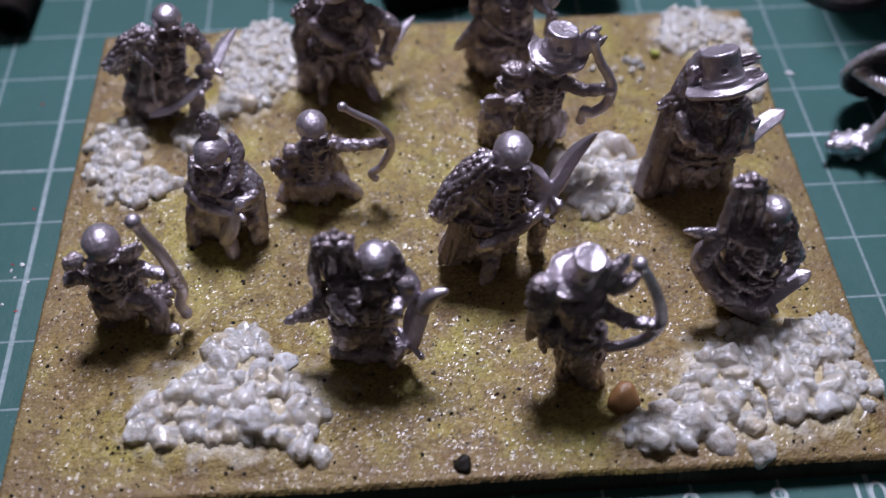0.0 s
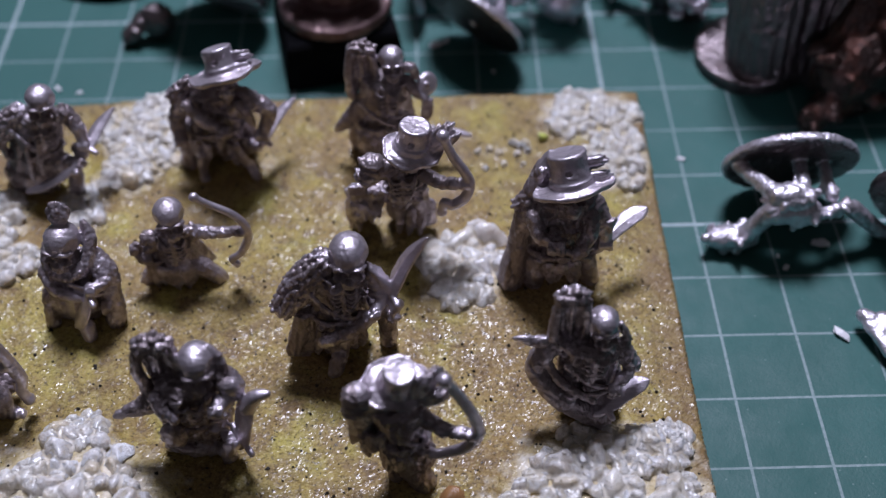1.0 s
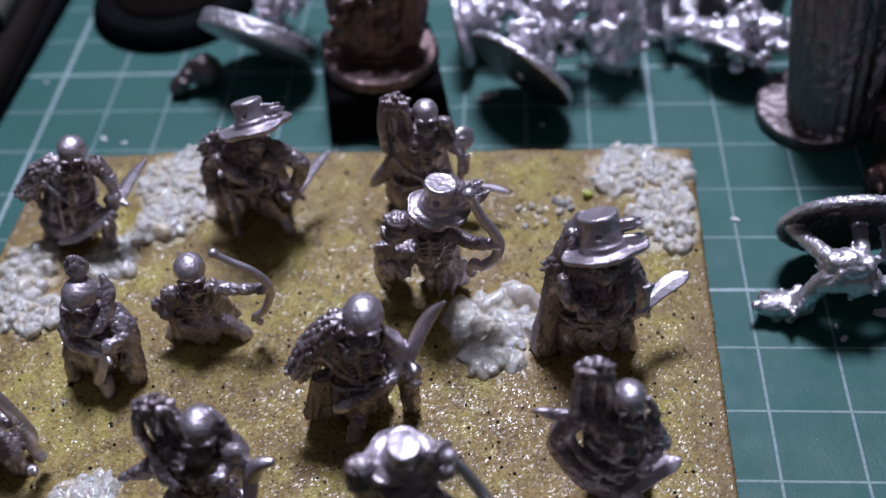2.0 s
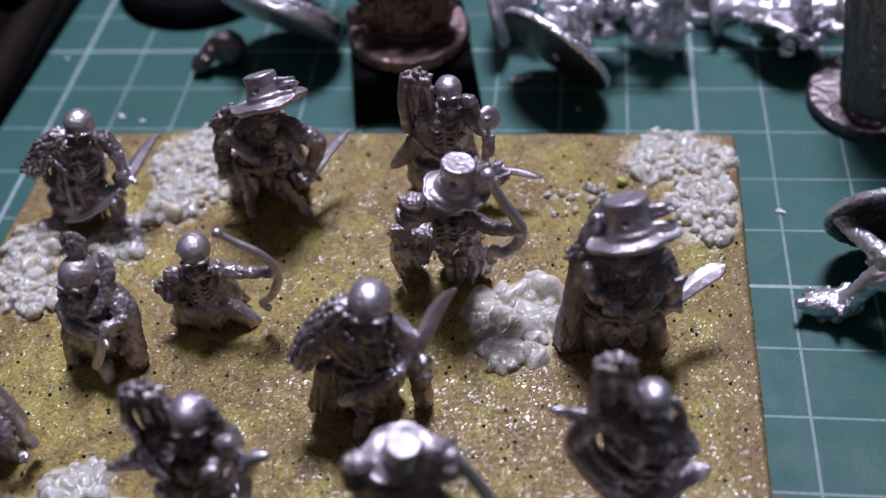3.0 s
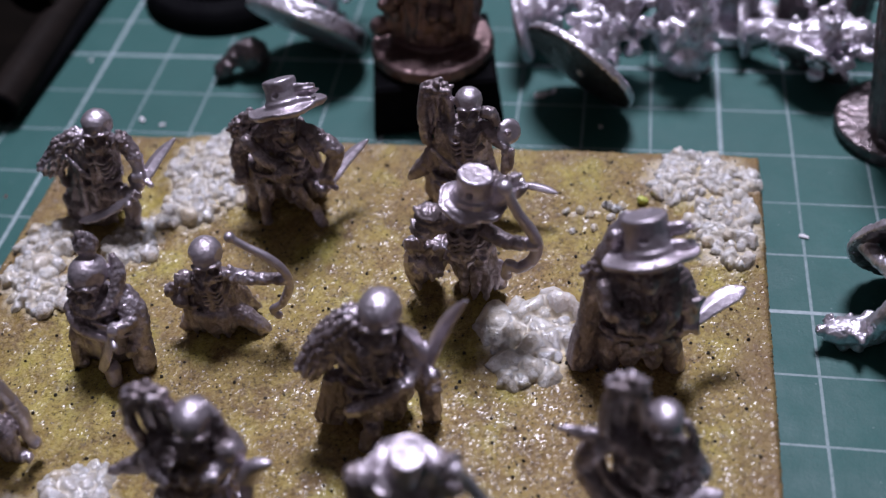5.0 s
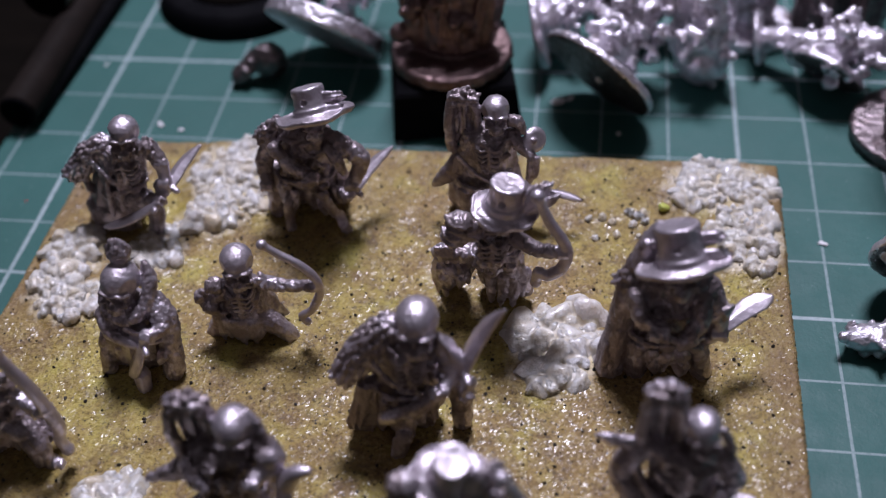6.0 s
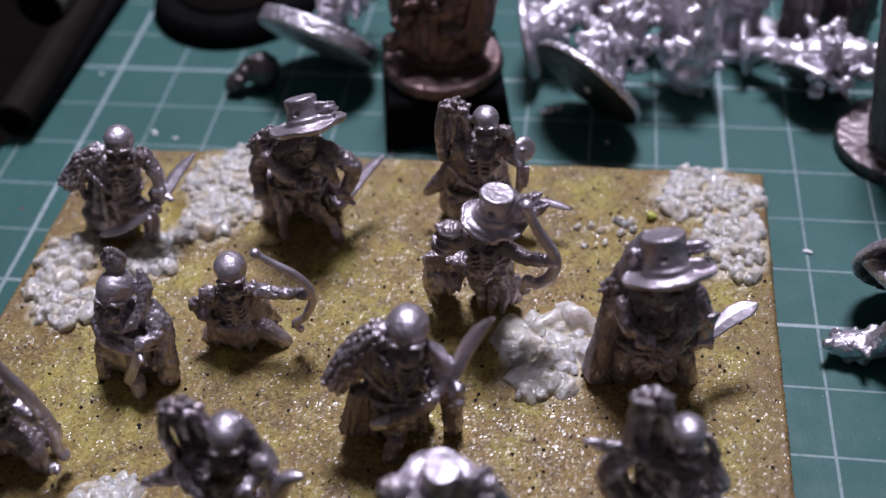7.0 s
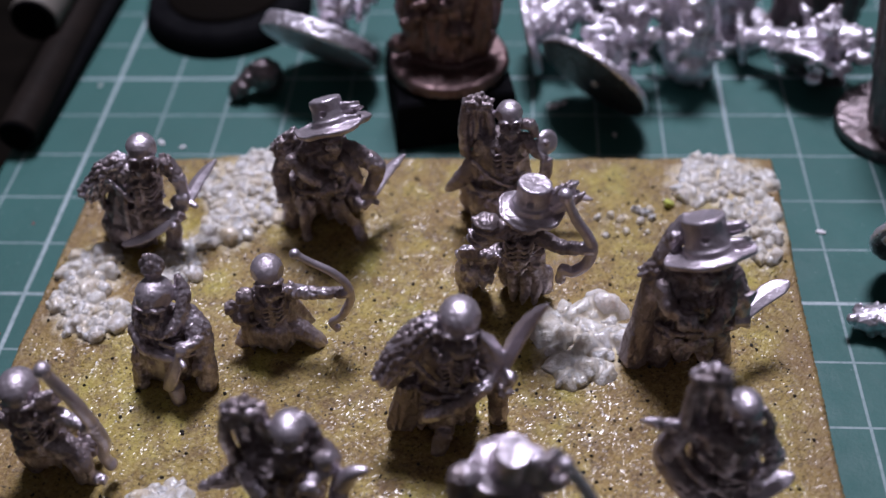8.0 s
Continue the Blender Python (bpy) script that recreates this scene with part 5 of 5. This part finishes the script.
rod("black_pen", (-0.0092, 0.0030, 0.0016), (-0.0042, 0.095, 0.0016), 0.0016, BLACK_PLASTIC, "thin black plastic pen lying along the mat edge", "pen")
rod("marker_pen", (-0.0142, 0.0250, 0.0085), (-0.0125, 0.12, 0.0085), 0.0042, PALE_BARREL, "pale grey pen barrel lying above the mat edge", "pen")


# ---- shavings of metal and plastic on the mat ----
def shaving(x, y, size, turn, seed, material=CHIP, colour="white"):
    rng = random.Random(seed)
    bm = bmesh.new()
    bmesh.ops.create_icosphere(bm, subdivisions=1, radius=1)
    for v in bm.verts:
        v.co *= rng.uniform(0.65, 1.2)
        v.co = Vector((v.co.x * size, v.co.y * size * 0.55, (v.co.z + 0.85) * size * 0.30))
        v.co.z = max(v.co.z, 0)
    ob = part("shaving", bm, material, None, smooth=False)
    ob.matrix_world = pose(x, y, 0.0, 0, 0, turn)
    tagged(ob, f"tiny {colour} shaving lying on the mat", "shaving", "shavings on the mat")


# the last five are added to stand in for a pale scuff on the mat
for k, (x, y, size) in enumerate(((127.2, -34.5, 1.6), (121.2, -38.6, 0.9), (120.6, -36.5, 0.5), (126.0, -50.6, 1.6), (110.1, -16.6, 0.7),
                                  (73.2, 12.0, 1.5), (75.0, 13.0, 0.8), (82.7, 4.9, 0.6), (11.4, 2.8, 0.8), (15.1, 1.7, 0.6), (-2.9, 18.0, 0.5), (-2.1, -48.4, 0.35), (-0.8, -47.5, 0.45), (-2.2, -54.0, 0.3), (-1.4, -49.6, 0.25), (0.4, -50.5, 0.3))):
    shaving(x / 1000, y / 1000, size / 1000, 40 * k, 60 + k)

for k, (x, y) in enumerate(((-1.0, -37.4), (-0.3, -55.2), (-3.4, -15.9), (-2.1, -47.4))):
    shaving(x / 1000, y / 1000, 0.00028, 50 * k, 90 + k, RED_CRUMB, "red")

# ---- stones and grit glued on the board ----
STONES = []
for k in range(8):
    rng = random.Random(200 + k)
    bm = bmesh.new()
    bmesh.ops.create_icosphere(bm, subdivisions=3, radius=1)
    cuts = [(Vector((rng.gauss(0, 1), rng.gauss(0, 1), rng.gauss(0, 1))).normalized(), rng.uniform(0.56, 0.88)) for _ in range(9)]
    long = Vector((rng.uniform(0.85, 1.2), rng.uniform(0.8, 1.1), rng.uniform(0.75, 1.0)))
    for v in bm.verts:
        d = v.co.copy()
        for axis, depth in cuts:
            over = v.co.dot(axis) - depth
            if over > 0:
                v.co -= axis * over * 0.85
        v.co *= 1.15 + 0.30 * noise.noise(d * 1.6 + Vector((k * 9.0, 0, 0))) + 0.16 * noise.noise(d * 3.6 + Vector((0, k * 7.0, 0)))
        v.co = Vector((v.co.x * long.x, v.co.y * long.y, v.co.z * long.z))
    me = bpy.data.meshes.new("stone")
    bm.to_mesh(me)
    bm.free()
    me.materials.append(QUARTZ)
    me.polygons.foreach_set("use_smooth", [True] * len(me.polygons))
    STONES.append(me)
SMALL = bmesh.new()
BED = []


def stone(x, y, r, rng, sink=0.35, up=0.0, joined=False):
    me = STONES[rng.randrange(8)]
    turn = Euler([rng.uniform(-3, 3), rng.uniform(-3, 3), rng.uniform(0, 6.28)])
    z = ground(x / 1000, y / 1000) + (r * (0.8 - sink * 1.3) + up) * 0.001
    size = Vector((r * rng.uniform(0.9, 1.15), r * rng.uniform(0.85, 1.1), r * rng.uniform(0.8, 1.1))) * 0.001
    m = Matrix.LocRotScale(Vector((x / 1000 - MIDDLE[0], y / 1000 - MIDDLE[1], z)), turn, size)
    tv = np.empty(len(me.vertices) * 3, np.float32)
    me.vertices.foreach_get("co", tv)
    mm = np.array(m)
    BED.append((tv.reshape(-1, 3) @ mm[:3, :3].T + mm[:3, 3]) * 1000)
    if joined:
        tmp = me.copy()
        tmp.transform(m)
        SMALL.from_mesh(tmp)
        bpy.data.meshes.remove(tmp)
        return
    ob = new("stone", me)
    ob.parent = base
    ob.matrix_local = m


rng = random.Random(5)
placed, single = [], 0
for k, ((cx, cy), (rx, ry), (rmin, rmax), lift) in enumerate(HEAPS):
    for _ in range(800):
        a = rng.uniform(0, 6.2832)
        q = math.sqrt(rng.random()) * (0.86 + 0.16 * math.sin(3 * a + cx))
        x, y = cx + rx * q * math.cos(a), cy + ry * q * math.sin(a)
        r = rmin * 0.85 + (rmax * 1.12 - rmin * 0.85) * rng.random() ** 1.3
        if all(math.hypot(x - u, y - v) > 0.62 * (r + s) for u, v, s in placed):
            placed.append((x, y, r))
            far = k in (5, 6, 11, 12) or single > 285 or r < 0.75
            single += not far
            stone(x, y, r, rng, rng.uniform(0.55, 0.85), 0.5 * (1 - q) * rng.random(), far)
for x, y, r in ((79.5, -35.0, 3.0), (75.4, -36.4, 2.4), (72.6, -37.6, 3.2), (82.8, -38.4, 2.2), (77.0, -39.4, 2.4), (70.8, -40.0, 1.9), (74.5, -46.5, 2.0), (78.5, -45.8, 1.6),
                (34.6, -79.0, 1.5), (36.6, -80.0, 1.6), (38.6, -81.0, 1.6), (76.1, -81.7, 2.0), (80.9, -80.0, 2.0), (83.6, -82.2, 1.8), (84.9, -78.4, 1.7), (87.5, -80.8, 1.4), (87.7, -83.6, 1.6)):
    stone(x, y, r, rng, 0.95 if y > -60 else 0.75)

for _ in range(16):
    stone(84.0 + rng.gauss(0, 2.2), -18.5 + rng.gauss(0, 1.8), rng.uniform(0.35, 0.6), rng, 0.25, 0.0, True)


def odd_stone(x, y, r, material, label, sink):
    """One stone of another colour, on a mesh of its own."""
    me = STONES[3].copy()
    me.materials.clear()
    me.materials.append(material)
    ob = new("stone", me)
    ob.parent = base
    ob.matrix_local = Matrix.LocRotScale(Vector((x / 1000 - MIDDLE[0], y / 1000 - MIDDLE[1], ground(x / 1000, y / 1000) + r * (0.8 - sink) * 0.001)),
                                         Euler((0.3, 0.5, x)), Vector((r * 1.25, r, r * 0.8)) * 0.001)
    tagged(ob, label)


odd_stone(73.5, -76.4, 1.7, AMBER, "orange-brown translucent pebble", 0.5)
odd_stone(54.4, -83.4, 0.9, GRIT, "dark grey pebble", 0.4)
odd_stone(88.9, -15.2, 0.7, LIME, "yellow-green pebble", 0.3)


def glue_between():
    """Milky glue that fills the hollows between the stones: their fused and softened hull."""
    faces = np.array([p.vertices[:] for p in STONES[0].polygons])
    per = len(STONES[0].vertices)
    all_faces = np.concatenate([faces + k * per for k in range(len(BED))])
    me = bpy.data.meshes.new("glue")
    me.from_pydata(np.concatenate(BED).tolist(), [], all_faces.tolist())
    rough = new("glue", me)
    mod = rough.modifiers.new("fuse", "REMESH")
    mod.mode, mod.voxel_size, mod.use_smooth_shade = "VOXEL", 0.24, True
    sm = rough.modifiers.new("settle", "SMOOTH")
    sm.factor, sm.iterations = 0.5, 8
    out = bpy.data.meshes.new_from_object(rough.evaluated_get(bpy.context.evaluated_depsgraph_get()))
    bpy.data.objects.remove(rough)
    bpy.data.meshes.remove(me)
    out.transform(Matrix.Translation((0, 0, -0.00003)) @ Matrix.Scale(0.001, 4))
    out.materials.clear()
    out.materials.append(GLUE)
    out.name = "glue"
    ob = new("glue", out)
    ob.parent = base
    tagged(ob, "milky glue filling the gaps between the stones", kind="stuff")


glue_between()
tagged(part("fine_grit", SMALL, FINE_QUARTZ, base, "fine white grit glued in heaps"), kind="stuff")

rng = random.Random(9)
tv, tf = ball_template(1)
gv, gf = [], []
for k in range(1500):
    x, y = warp(rng.uniform(0.01, 0.99), rng.uniform(0.01, 0.99))
    r = rng.choice((0.09, 0.11, 0.13, 0.17, 0.24)) * 0.001
    z = ground(x, y)
    jit = np.array([[rng.uniform(0.7, 1.25)] for _ in range(len(tv))])
    gf += [tuple(int(i) + len(gv) * len(tv) for i in f) for f in tf]
    gv.append(tv * jit * r + (x - MIDDLE[0], y - MIDDLE[1], z + r * 0.2))
me = bpy.data.meshes.new("grit")
me.from_pydata(np.concatenate(gv).tolist(), [], gf)
me.materials.append(GRIT)
grit = new("grit", me)
grit.parent = base
tagged(grit, "fine black grit scattered in the sand", "", "", "stuff")
